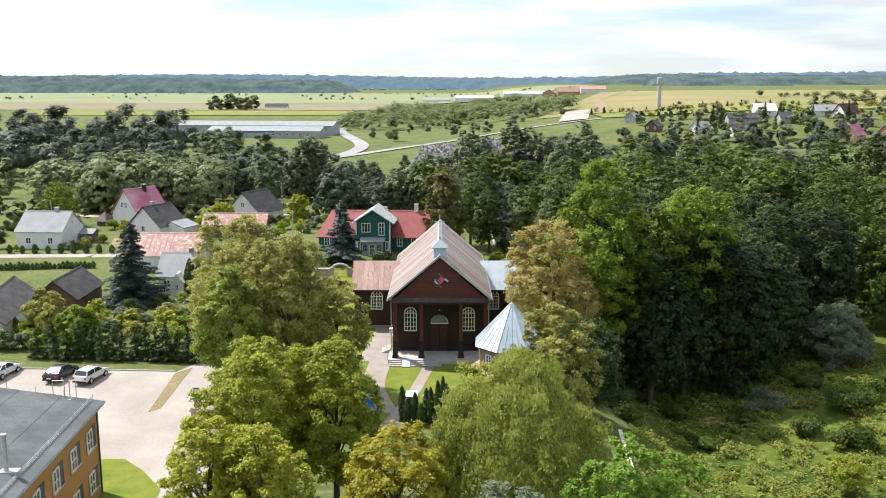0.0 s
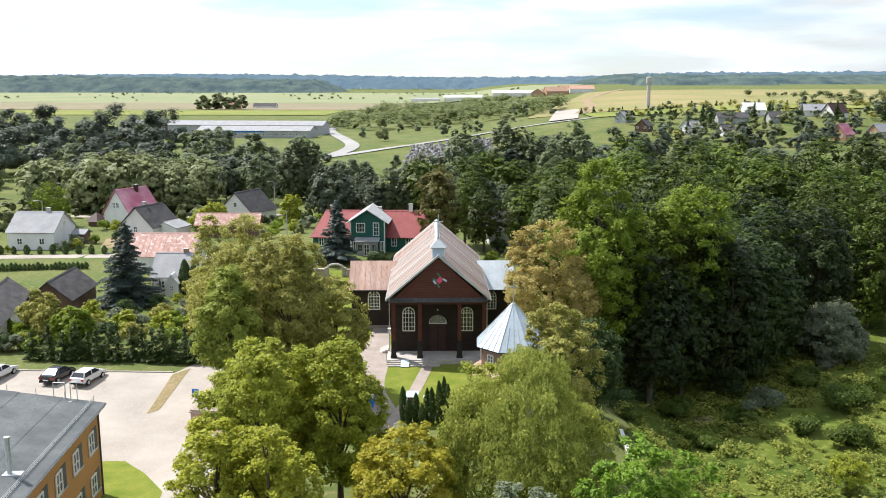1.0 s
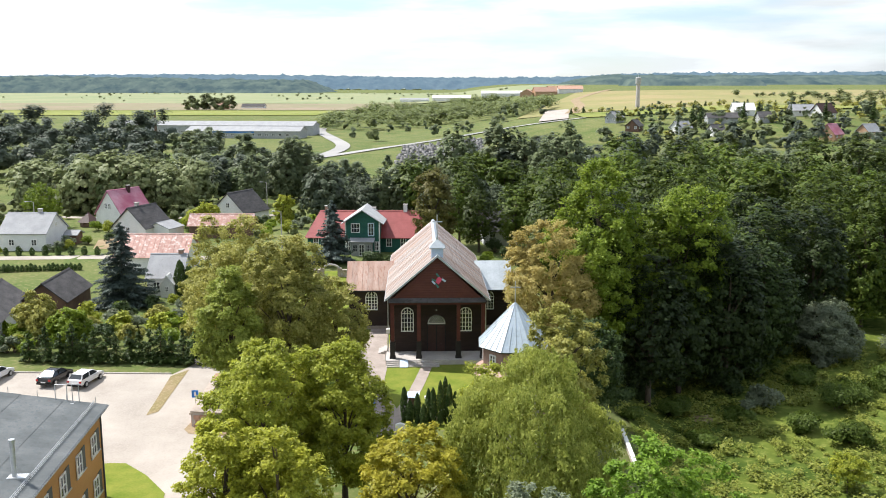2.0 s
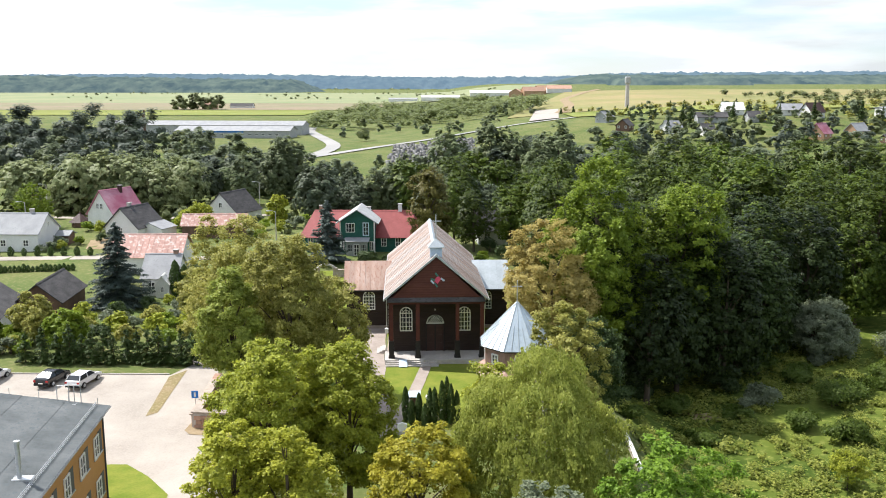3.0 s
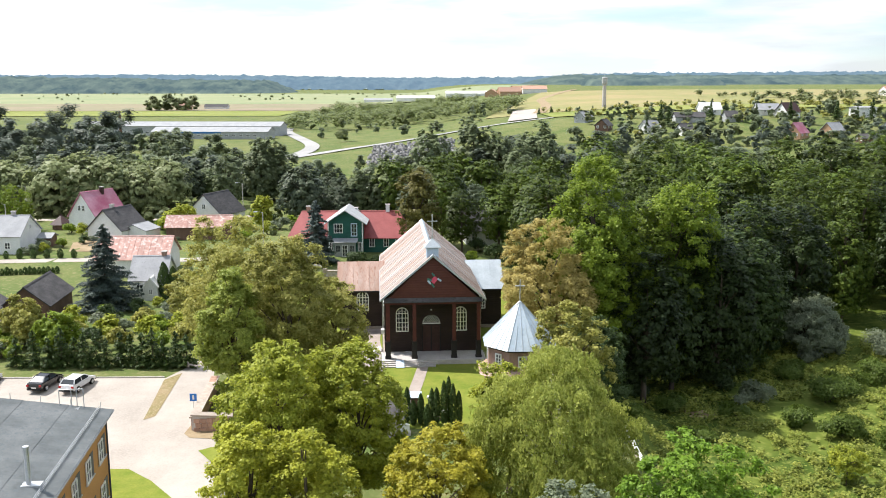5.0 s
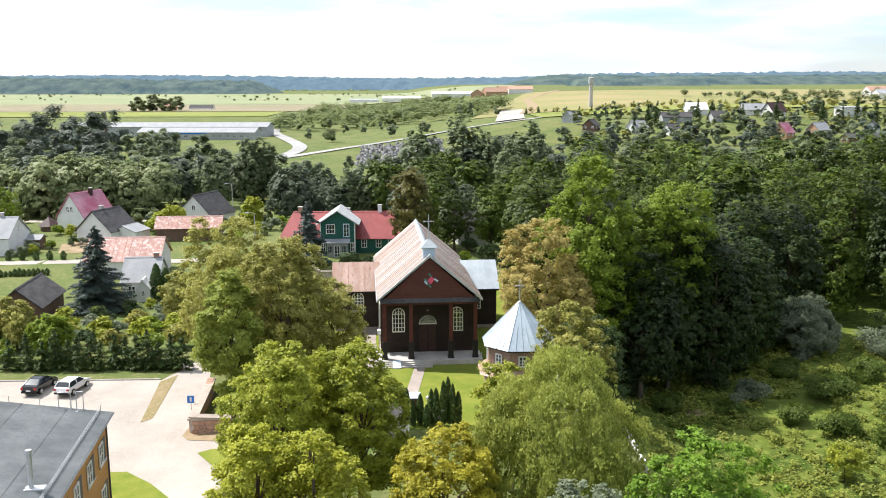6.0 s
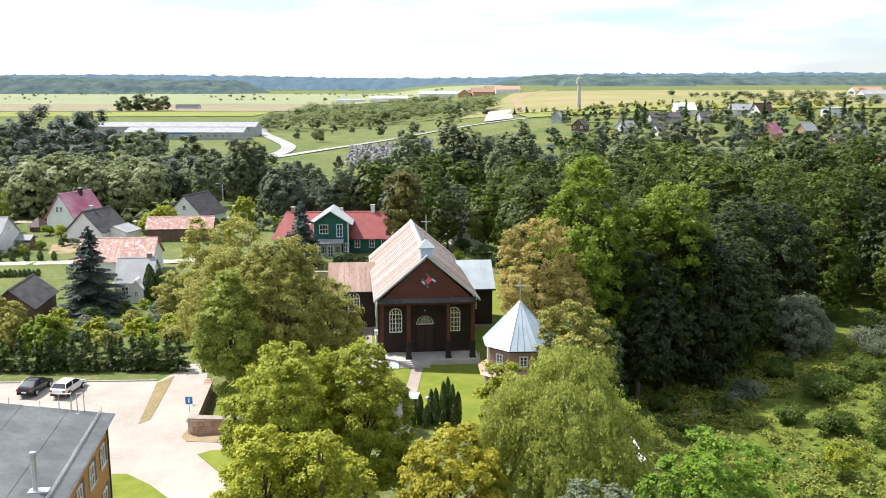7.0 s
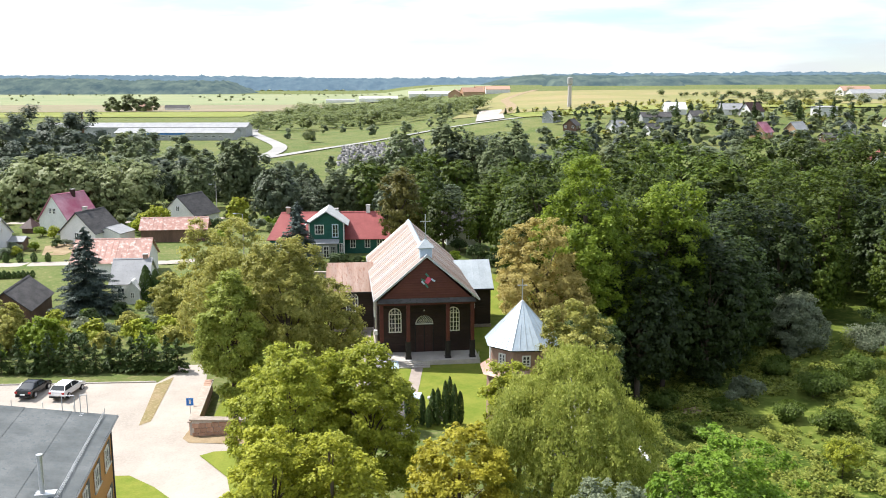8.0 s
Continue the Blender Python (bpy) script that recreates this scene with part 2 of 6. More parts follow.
def tube(bm, points, radii, sides=7):
    """A tapered, bending rod through the points."""
    rings = []
    pts = [Vector(p) for p in points]
    for i, (p, r) in enumerate(zip(pts, radii)):
        d = (pts[min(i + 1, len(pts) - 1)] - pts[max(i - 1, 0)]).normalized()
        a = d.cross(Vector((0.3, 0.9, 0.1))).normalized()
        b = d.cross(a)
        rings.append([bm.verts.new(p + r * (math.cos(t) * a + math.sin(t) * b)) for t in (2 * math.pi * k / sides for k in range(sides))])
    for lo, hi in zip(rings, rings[1:]):
        for k in range(sides):
            bm.faces.new((lo[k], lo[(k + 1) % sides], hi[(k + 1) % sides], hi[k]))
    bm.faces.new(rings[-1])
    bm.faces.new(rings[0][::-1])


def empty(name, m, label="", category="", group="", kind=""):
    e = new(name)
    e.matrix_world = m
    return tagged(e, label, category, group, kind)


# ---- the ground ----
def ease(a, b, v):
    v = min(1.0, max(0.0, (v - a) / (b - a)))
    return v * v * (3 - 2 * v)


def ground_z(x, y):
    """Height of the land: level round the church, a valley to the east, rising fields to the north-east, hills far off."""
    h = -0.6 * ease(-16, -26, x) * ease(-4, -20, y)
    h -= 5 * ease(15, 27, x) * (1 - ease(40, 140, y)) * ease(-140, -70, y)
    k = ease(-50, 70, x)
    h += 15 * k * ease(170, 330, y) + 4 * ease(150, 330, y) * (1 - k)
    h += 5 * ease(40, 160, x) * ease(60, 200, y)
    h += 8 * ease(400, 1300, y) * ease(-100, 300, x)
    h += 1.6 * ease(32, 54, y) * ease(-45, -30, x) * (1 - ease(70, 110, y)) * (1 - ease(8, 18, x))
    return h


def axis_steps(fine0, fine1, step, far0, far1, grow=1.18):
    out = list(np.arange(fine0, fine1 + 0.01, step))
    s, v = step, fine1
    while v < far1:
        s *= grow
        v += s
        out.append(min(v, far1))
    s, v, lo = step, fine0, []
    while v > far0:
        s *= grow
        v -= s
        lo.append(max(v, far0))
    return lo[::-1] + out


xs, ys = axis_steps(-60, 70, 1.5, -4600, 4600), axis_steps(-70, 100, 1.5, -4000, 4700, 1.12)
gv = [(x, y, ground_z(x, y) + 0.12 * noise.noise((x * 0.15, y * 0.15, 3)) * (1 if x > 20 or y > 40 else 0.2)) for y in ys for x in xs]
nx = len(xs)
gf = [(j * nx + i, j * nx + i + 1, (j + 1) * nx + i + 1, (j + 1) * nx + i) for j in range(len(ys) - 1) for i in range(nx - 1)]
ground = arrays("ground", gv, gf, M_GRASS, smooth=True)
tagged(ground, "rolling ground of green and drying grass", "ground", kind="structure")


def sheet(name, outline, material, lift, label, category, step=4.0, kind="structure"):
    """A thin sheet with that outline in plan, laid on the ground."""
    bm = bmesh.new()
    f = bm.faces.new([bm.verts.new((x, y, 0)) for x, y in outline])
    bmesh.ops.recalc_face_normals(bm, faces=[f])
    size = max(max(p[0] for p in outline) - min(p[0] for p in outline), max(p[1] for p in outline) - min(p[1] for p in outline))
    for axis in (0, 1):
        lo, hi = min(p[axis] for p in outline), max(p[axis] for p in outline)
        n = int(min(60, (hi - lo) / max(step, size / 60)))
        for i in range(1, n + 1):
            c = [0, 0, 0]
            c[axis] = lo + (hi - lo) * i / (n + 1)
            no = [0, 0, 0]
            no[axis] = 1
            bmesh.ops.bisect_plane(bm, geom=bm.verts[:] + bm.edges[:] + bm.faces[:], plane_co=c, plane_no=no)
    bmesh.ops.triangulate(bm, faces=bm.faces)
    for v in bm.verts:
        v.co.z = ground_z(v.co.x, v.co.y) + lift
    for f in bm.faces:
        if f.normal.z < 0:
            f.normal_flip()
    return tagged(part(name, bm, material), label, category, kind=kind)


def ribbon(name, line, width, material, lift, label, category, step=4.0):
    """A road or path of that width along a line in plan, laid on the ground."""
    pts = [Vector((*p, 0)) for p in line]
    fine = []
    for a, b in zip(pts, pts[1:]):
        n = max(1, int((b - a).length / step))
        fine += [a.lerp(b, i / n) for i in range(n)]
    fine.append(pts[-1])
    for _ in range(4):
        fine = [fine[0]] + [(a + 2 * b + c) / 4 for a, b, c in zip(fine, fine[1:], fine[2:])] + [fine[-1]]
    v, f = [], []
    for i, p in enumerate(fine):
        d = (fine[min(i + 1, len(fine) - 1)] - fine[max(i - 1, 0)]).normalized()
        n = Vector((-d.y, d.x, 0))
        for k in range(5):
            q = p + n * (width * (0.5 - k / 4) * (1 + 0.05 * noise.noise(p * 0.2)))
            v.append((q.x, q.y, ground_z(q.x, q.y) + lift))
        if i:
            f += [((i - 1) * 5 + k, i * 5 + k, i * 5 + k + 1, (i - 1) * 5 + k + 1)[::-1] for k in range(4)]
    ob = arrays(name, v, f, material, smooth=True)
    return tagged(ob, label, category, kind="structure")

# ---- roads, yards and lawns ----
sheet("parking_lot", [(-95, -62), (-14, -62), (-15.5, -40), (-16.5, -27), (-22.5, -21), (-24, -8), (-25.2, -1), (-29, -1), (-29.6, -7), (-52, -6.8), (-95, -6.5)],
      M_GRAVEL, 0.03, "pale sunlit gravel and asphalt parking yard", "parking lot", 3.0)
sheet("grass_strip", [(-29.4, -7.6), (-28.0, -5.4), (-27.5, -17.4), (-28.4, -18.4)], M_VERGE, 0.06, "dry grass strip dividing the yard from the lane", "verge")
# duller grass than the lawns, imitating the hedge's shade on the verge
sheet("verge", [(-52, -6.8), (-29.4, -7.0), (-28.0, -3.5), (-29, -1), (-52, -3)], M_GRASS, 0.05, "grass verge beside the parking yard, dulled for hedge shade", "verge")
sheet("lawn", [(-29.5, -30.4), (-27.5, -29.9), (-26.1, -29.9), (-23.4, -32.5), (-20.5, -36.4), (-19, -45), (-29.5, -45)], M_LAWN, 0.07, "bright mown lawn corner beside the office building", "lawn")
sheet("lawn", [(-20.9, -26.8), (-19.8, -26.2), (-14.5, -26.6), (-14, -44), (-17.0, -34.4), (-17.6, -32.0)], M_LAWN, 0.075, "bright grass verge below the roadside trees", "lawn")
sheet("sand_apron", [(-23.4, -22.2), (-22.6, -12), (-22.2, -22), (-16, -23), (-16, -25.2), (-19.0, -24.6), (-22.6, -23.4)], M_SOIL, 0.07, "sandy soil apron along the stone wall", "soil")
sheet("churchyard", [(-21.5, -20.5), (13.5, -24), (14, 45), (-21.5, 45)], M_LAWN, 0.02, "mown green lawn of the churchyard", "lawn", 3.0)
ribbon("path", [(-7.4, 26), (-8.0, 8), (-6.9, 0), (-6.7, -11.5), (-4.2, -19)], 2.5, M_PATH, 0.05, "paved path along the church wall", "path", 1.5)
ribbon("path", [(-1.0, -3.0), (-2.0, -13), (-3.4, -20.5), (-4.4, -26)], 1.25, M_PATH, 0.056, "straight paved path up to the church steps", "path", 1.5)
sheet("forecourt", [(-9.6, -2.6), (-6.0, -1.4), (-5.8, 3.5), (-9.2, 6)], M_PATH, 0.062, "worn paved forecourt beside the church porch", "pavement", 2.0)
ribbon("road", [(-150, 52), (-90, 59), (-66, 61.5), (-50, 62), (-36, 60)], 3.6, M_GRAVEL, 0.05, "narrow pale village road", "road")
ribbon("road", [(-130, 118), (-80, 110), (-62, 112), (-40, 118)], 3.0, M_GRAVEL, 0.05, "pale dirt lane behind the houses", "road")
ribbon("road", [(-89, 475), (-84, 430), (-68, 370), (-52, 310), (-50, 285), (-57, 258), (-64, 235)], 6.5, M_ASPH, 0.3, "pale grey road climbing past the farm shed", "road", 10)
ribbon("road", [(-62, 250), (-48, 270), (-34.7, 297), (-2.6, 312), (16, 324), (60, 345)], 5.0, M_ASPH, 0.34, "pale grey road beside the graveyard", "road", 10)
ribbon("road", [(-80, 171), (-57, 171.5), (-40, 172), (10, 178), (60, 190)], 4.0, M_GRAVEL, 0.12, "pale village road behind the tree belt", "road", 8)
sheet("yard", [(-70, 70), (-66, 70), (-64, 84), (-69, 86), (-73, 80)], M_SOIL, 0.04, "bare trodden earth by the garden", "yard")
sheet("field", [(-420, 690), (-130, 690), (-130, 830), (-480, 830)], M_CROP, 0.5, "bright yellow-green crop field", "field", 40)
sheet("field", [(-900, 840), (-90, 840), (-70, 1130), (-1100, 1210)], M_PLOUGH, 0.6, "dry brown ploughed field", "field", 60)
sheet("field", [(-1100, 1212), (-70, 1132), (120, 1300), (300, 2400), (-2300, 2500)], M_HAZED_MEADOW, 0.7, "pale green meadow below the hills, greyed with painted haze", "field", 80)
sheet("field", [(60, 345), (230, 330), (330, 400), (60, 400)], M_CROP, 0.5, "bright yellow-green meadow below the water tower", "field", 20)
sheet("field", [(30, 405), (420, 405), (900, 900), (120, 900)], M_DRY, 0.5, "straw-coloured hayfield on the rise", "field", 40)
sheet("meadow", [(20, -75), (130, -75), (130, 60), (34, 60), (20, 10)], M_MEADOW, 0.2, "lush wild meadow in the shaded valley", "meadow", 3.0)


sheet("sand_lot", [(38, 346), (53, 350), (66, 470), (52, 474)], M_GRAVEL, 0.5, "bare pale sandy lot below the rise", "sand", 10)
ribbon("road", [(60, 404), (80, 520), (92, 674), (130, 830), (168, 968)], 7.0, M_SOIL, 0.6, "sandy track climbing the hillside", "road", 20)


# ---- trees ----
def crown_lobes(rng, z0, z1, r, squash=1.0):
    """Upright egg-shaped lobes, one for each leader: x, y, z, radius, half height."""
    h = z1 - z0
    lobes = [(0.0, 0.0, z0 + h * 0.56, r * 0.50, h * 0.44)]
    for i in range(11):
        a = i * 2.39996 + rng.uniform(-0.45, 0.45)
        low = i % 3 == 2
        lr = r * rng.uniform(0.32, 0.46)
        d = (r - lr) * rng.uniform(0.72, 1.06)
        top = z1 - h * (rng.uniform(0.42, 0.62) if low else rng.uniform(0.04, 0.36))
        foot = z0 + h * (rng.uniform(0.0, 0.10) if low else rng.uniform(0.06, 0.34))
        lobes.append((d * math.cos(a), d * math.sin(a) * squash, (top + foot) / 2, lr, max(lr * 0.8, (top - foot) / 2)))
    return lobes


def crown_clumps(rng, lobes, n, tuft, z_top):
    """Tufts of foliage on the outsides of the lobes: x, y, z, radius; a few larger ones fill the heart."""
    out, tries = [], 0
    weights = [l[3] * l[4] for l in lobes]
    while len(out) < n and tries < n * 12:
        tries += 1
        l = rng.choices(lobes, weights)[0]
        e, a = rng.uniform(-0.75, 1.0), rng.uniform(0, 6.283)
        c = math.sqrt(1 - e * e)
        q = rng.uniform(0.86, 1.1) * (1 + 0.16 * noise.noise((l[0] + 2 * c * math.cos(a), l[1] + 2 * c * math.sin(a), l[2] + 2 * e)))
        p = (l[0] + l[3] * q * c * math.cos(a), l[1] + l[3] * q * c * math.sin(a), l[2] + l[4] * q * e)
        if any(((p[0] - k[0]) ** 2 + (p[1] - k[1]) ** 2) / k[3] ** 2 + (p[2] - k[2]) ** 2 / k[4] ** 2 < 0.7 for k in lobes if k is not l):
            continue
        t = tuft * rng.uniform(0.6, 1.3)
        out.append((p[0], p[1], min(p[2], z_top - t * 0.6), t))
    for l in lobes:
        for e in (-0.5, 0.0, 0.5):
            out.append((l[0], l[1], l[2] + l[4] * e, l[3] * 0.8))
    return out


def leaf_mesh(name, clumps, count, size, material, parent, seed, droop=0.0, flat=0.8):
    """A crown of many small three-cornered leaves gathered in tufts."""
    g = np.random.default_rng(seed)
    c = np.array(clumps)
    mid = c[:, 4:7] if c.shape[1] > 4 else c[:, :3].mean(0)
    w = c[:, 3] ** 1.6
    idx = g.choice(len(c), count, p=w / w.sum())
    q = c[idx, 3]
    out = (c[:, :3] - mid)[idx]
    out /= np.linalg.norm(out, axis=1)[:, None] + 1e-6
    d = g.normal(size=(count, 3)) + out * 0.55 + np.array((0, 0, 0.35))
    d /= np.linalg.norm(d, axis=1)[:, None]
    # several sprays in each tuft, so that its outline is ragged
    spray = np.floor(g.random(count) * 6)
    ph = idx * 7 + spray
    sd = np.stack((np.sin(ph * 12.9898), np.sin(ph * 78.233), 0.3 + 0.7 * np.sin(ph * 37.719)), 1) * 0.8 + out * 0.3
    rad = q * g.random(count) ** 0.45
    p = c[idx, :3] + (d * 0.74 + sd * 0.5) * rad[:, None] * np.array((1, 1, flat))
    if droop:
        k = idx * 9 + np.floor(g.random(count) * 9)
        hang = g.random(count)
        base = np.stack((np.sin(k * 12.9898), np.sin(k * 78.233), np.sin(k * 37.719)), 1) * q[:, None] * 0.85
        length = droop * (0.55 + 0.45 * np.sin(k * 5.1))
        strand = c[idx, :3] + base + out * (0.35 * np.sqrt(hang))[:, None] + g.normal(0, 0.055, (count, 3))
        strand[:, 2] -= length * hang
        p = np.where((g.random(count) < 0.6)[:, None], strand, p)
    nrm = d * 0.35 + out * 0.55 + g.normal(size=(count, 3)) * (0.48 if size < 0.2 else 0.22 if size < 0.35 else 0.12) + np.array((0, 0, 0.45))
    nrm /= np.linalg.norm(nrm, axis=1)[:, None]
    a = np.cross(nrm, g.normal(size=(count, 3)))
    if droop:
        a = a * 0.5 + np.array((0, 0, -0.9))
    a /= np.linalg.norm(a, axis=1)[:, None] + 1e-6
    b = np.cross(nrm, a)
    sz = size * g.uniform(0.65, 1.4, count)[:, None]
    wide = 0.6 if droop else 0.78
    v = np.stack((p + a * sz, p - a * sz * 0.55 + b * sz * wide, p - a * sz * 0.55 - b * sz * wide), 1).reshape(-1, 3)
    ob = arrays(name, v, np.arange(count * 3).reshape(-1, 3), material, parent)
    ob["kind"] = "stuff"
    return ob


def branchy_trunk(rng, height, radius, clumps, material, parent, limbs=9, split=False):
    bm = bmesh.new()
    lean = (rng.uniform(-0.03, 0.03), rng.uniform(-0.03, 0.03))
    pts = [(lean[0] * height * k * k, lean[1] * height * k * k, height * k) for k in (-0.03, 0.03, 0.15, 0.35, 0.55, 0.75)]
    tube(bm, pts, [radius * k for k in (1.5, 1.15, 0.95, 0.75, 0.5, 0.2)], 9)
    for c in rng.sample(clumps, min(limbs, len(clumps))):
        z0 = max(height * 0.18, c[2] - 0.35 * height * rng.uniform(0.4, 0.9))
        p0 = Vector((lean[0] * z0 * z0 / height, lean[1] * z0 * z0 / height, z0))
        p1 = Vector(c[:3])
        mid = p0.lerp(p1, 0.5) + Vector((0, 0, 0.08 * (p1 - p0).length))
        lb = bmesh.new() if split else bm
        tube(lb, [p0, mid, p1], [radius * 0.42, radius * 0.26, radius * 0.06], 5)
        if split:
            part("limb", lb, material, parent)
    return part("trunk", bm, material, parent)


def broadleaf(x, y, top, r, leaf, label, category="tree", name="tree", group="", seed=1, base=0.22, n=200, count=40000, size=0.12,
              bark=None, droop=0.0, trunk=0.0, squash=1.0, z=None, tuft=0.75):
    """A broad-leaved tree: tapered trunk with limbs, and a crown of leaves in tufts."""
    rng = random.Random(seed)
    z = ground_z(x, y) if z is None else z
    h = top - z
    e = empty(name, pose(x, y, z), label, category, group)
    lobes = crown_lobes(rng, h * base, h, r, squash)
    cl = crown_clumps(rng, lobes, int(n * 1.5), tuft, h)
    limbs = [(a, b, c + 0.3 * hz, q) for a, b, c, q, hz in lobes] + rng.sample(cl, 6)
    branchy_trunk(rng, h, trunk or 0.018 * h, limbs, bark or M_BARK, e, len(limbs), count > 15000)
    leaf_mesh("crown", cl, count, size, leaf, e, seed, droop)
    return e


def spruce(x, y, height, r, leaf, label, seed=1, count=9000, size=0.22, name="spruce", group=""):
    """A conifer: straight trunk with whorls of drooping boughs clad in needles."""
    g = np.random.default_rng(seed)
    z = ground_z(x, y)
    e = empty(name, pose(x, y, z), label, "conifer", group)
    bm = bmesh.new()
    tube(bm, [(0, 0, -0.2), (0, 0, height * 0.5), (0.05, 0, height * 0.98)], [0.02 * height, 0.012 * height, 0.01], 8)
    part("trunk", bm, M_BARK, e)
    nb = int(height * 22)
    ba, bz = g.random(nb) * 6.283, 0.08 + 0.9 * g.random(nb) ** 1.1
    bl = r * (1 - bz) ** 0.8 * g.uniform(0.5, 1.2, nb) + 0.15
    idx = g.choice(nb, count, p=bl / bl.sum())
    s = g.random(count) ** 0.7
    side = g.normal(0, 0.13, count) * bl[idx] * (1.1 - s * 0.6)
    ca, sa = np.cos(ba[idx]), np.sin(ba[idx])
    rad = s * bl[idx]
    p = np.stack((rad * ca - side * sa, rad * sa + side * ca, height * bz[idx] - 0.28 * rad + 0.10 * rad * s - np.abs(side) * 0.3 + g.normal(0, 0.06, count)), 1)
    nrm = g.normal(size=(count, 3)) * 0.4 + np.array((0, 0, 1.0)) + np.stack((ca, sa, 0 * ca), 1) * 0.5
    nrm /= np.linalg.norm(nrm, axis=1)[:, None]
    a = np.stack((ca, sa, -0.35 + 0 * ca), 1) + g.normal(size=(count, 3)) * 0.5
    a -= nrm * (a * nrm).sum(1)[:, None]
    a /= np.linalg.norm(a, axis=1)[:, None]
    b = np.cross(nrm, a)
    sz = size * g.uniform(0.6, 1.3, count)[:, None]
    v = np.stack((p + a * sz, p - a * sz * 0.7 + b * sz * 0.42, p - a * sz * 0.7 - b * sz * 0.42), 1).reshape(-1, 3)
    ob = arrays("crown", v, np.arange(count * 3).reshape(-1, 3), leaf, e)
    ob["kind"] = "stuff"
    return e


def column_shrub(x, y, height, r, leaf, label, name="thuja", seed=1, count=1500, size=0.09, group="", category="shrub"):
    """A narrow clipped evergreen that tapers to a point."""
    g = np.random.default_rng(seed)
    e = empty(name, pose(x, y, ground_z(x, y)), label, category, group)
    bm = bmesh.new()
    tube(bm, [(0, 0, -0.1), (0, 0, height * 0.9)], [0.06, 0.02], 6)
    part("trunk", bm, M_BARK, e)
    k = g.random(count)
    ang = g.random(count) * 6.283
    w = r * np.clip(np.sin(np.pi * (0.14 + 0.86 * k)) ** 0.6, 0.05, 1) * (0.75 + 0.3 * g.random(count)) * (1 + 0.12 * np.sin(ang * 3 + k * 9))
    p = np.stack((np.cos(ang) * w, np.sin(ang) * w, 0.05 * height + 0.95 * height * k), 1)
    nrm = np.stack((np.cos(ang), np.sin(ang), 0.4 + 0 * ang), 1) + g.normal(size=(count, 3)) * 0.4
    nrm /= np.linalg.norm(nrm, axis=1)[:, None]
    a = np.array((0, 0, 1.0)) + g.normal(size=(count, 3)) * 0.3
    a -= nrm * (a * nrm).sum(1)[:, None]
    a /= np.linalg.norm(a, axis=1)[:, None]
    b = np.cross(nrm, a)
    sz = size * g.uniform(0.7, 1.4, count)[:, None]
    v = np.stack((p + a * sz, p - a * sz * 0.6 + b * sz * 0.8, p - a * sz * 0.6 - b * sz * 0.8), 1).reshape(-1, 3)
    ob = arrays("crown", v, np.arange(count * 3).reshape(-1, 3), leaf, e)
    ob["kind"] = "stuff"
    return e


# the big trees round the church, the lane and the belfry
broadleaf(-20.2, -10.0, 18.2, 5.9, L_OLIVE, "tall olive-green linden with yellowing tips by the lane", seed=11, n=330, count=62000, base=0.12, tuft=0.8)
broadleaf(-13.9, -18.0, 17.6, 4.1, L_OLIVE, "tall olive-green linden inside the churchyard wall", seed=12, n=260, count=48000, base=0.15, tuft=0.75)
broadleaf(-18.4, -22.5, 15.4, 2.9, L_FRESH, "slender fresh-green maple above the stone wall", seed=13, n=170, count=36000, base=0.16)
broadleaf(-10.0, -12.5, 12.4, 3.2, L_OLIVE, "small olive-green tree beside the church path", seed=14, n=130, count=24000, base=0.16)
broadleaf(-11.4, -40.5, 13.7, 4.7, L_LIME, "broad green maple overhanging the yard", seed=15, n=300, count=60000, base=0.12, tuft=0.62, size=0.11)
broadleaf(-5.7, -39.0, 13.0, 3.7, L_LIME, "broad green maple before the church path", seed=16, n=220, count=44000, base=0.12, tuft=0.6, size=0.11)
broadleaf(-10.9, -53.5, 12.4, 2.7, L_YELLOW, "yellow-green maple turning towards autumn", seed=17, n=150, count=34000, size=0.1, base=0.15, tuft=0.5)
broadleaf(-7.3, -54.5, 12.6, 3.2, L_YELLOW, "yellow-green maple with drying leaves", seed=18, n=190, count=42000, size=0.1, base=0.15, tuft=0.5)
broadleaf(0.2, -51, 11.6, 3.2, L_GOLD, "golden-yellow maple turning towards autumn", seed=19, n=190, count=40000, size=0.1, base=0.15, tuft=0.5)
broadleaf(8.2, -47.6, 15.1, 5.6, L_BIRCH, "tall weeping birch with pale hanging twigs", name="birch", seed=20, n=420, count=120000, size=0.115, bark=M_BIRCH, droop=1.2, base=0.14, tuft=0.62)
broadleaf(6.0, -36.0, 10.6, 2.7, L_LIME, "small green tree before the belfry", seed=21, n=110, count=20000, base=0.2, tuft=0.6)
broadleaf(13.6, -59.0, 13.8, 4.0, L_LUSH, "lush bright-green maple above the valley", seed=27, n=260, count=56000, size=0.1, base=0.1, tuft=0.5)
broadleaf(6.9, -61, 12.4, 2.5, L_GREY, "silvery-green young tree beside the maple", seed=23, n=110, count=24000, size=0.09, base=0.2, tuft=0.45)
broadleaf(12.6, -7.5, 17.5, 5.3, L_OCHRE, "ochre-brown chestnut with withering leaves beside the church", name="chestnut", seed=24, n=280, count=56000, size=0.125, base=0.08, tuft=0.75)
broadleaf(11.6, -30.4, 14.0, 3.2, L_OLIVE, "olive-green tree beside the belfry", seed=25, n=150, count=28000, base=0.12, tuft=0.6)
broadleaf(15.2, -19.0, 9.8, 3.4, L_DARK, "dark shady tree above the churchyard slope", seed=29, n=110, count=16000, base=0.05, size=0.14)
broadleaf(18.5, -1.0, 23.6, 6.4, L_GREEN, "towering bright-green tree behind the chestnut", seed=26, n=330, count=52000, size=0.155, base=0.1, tuft=0.95)
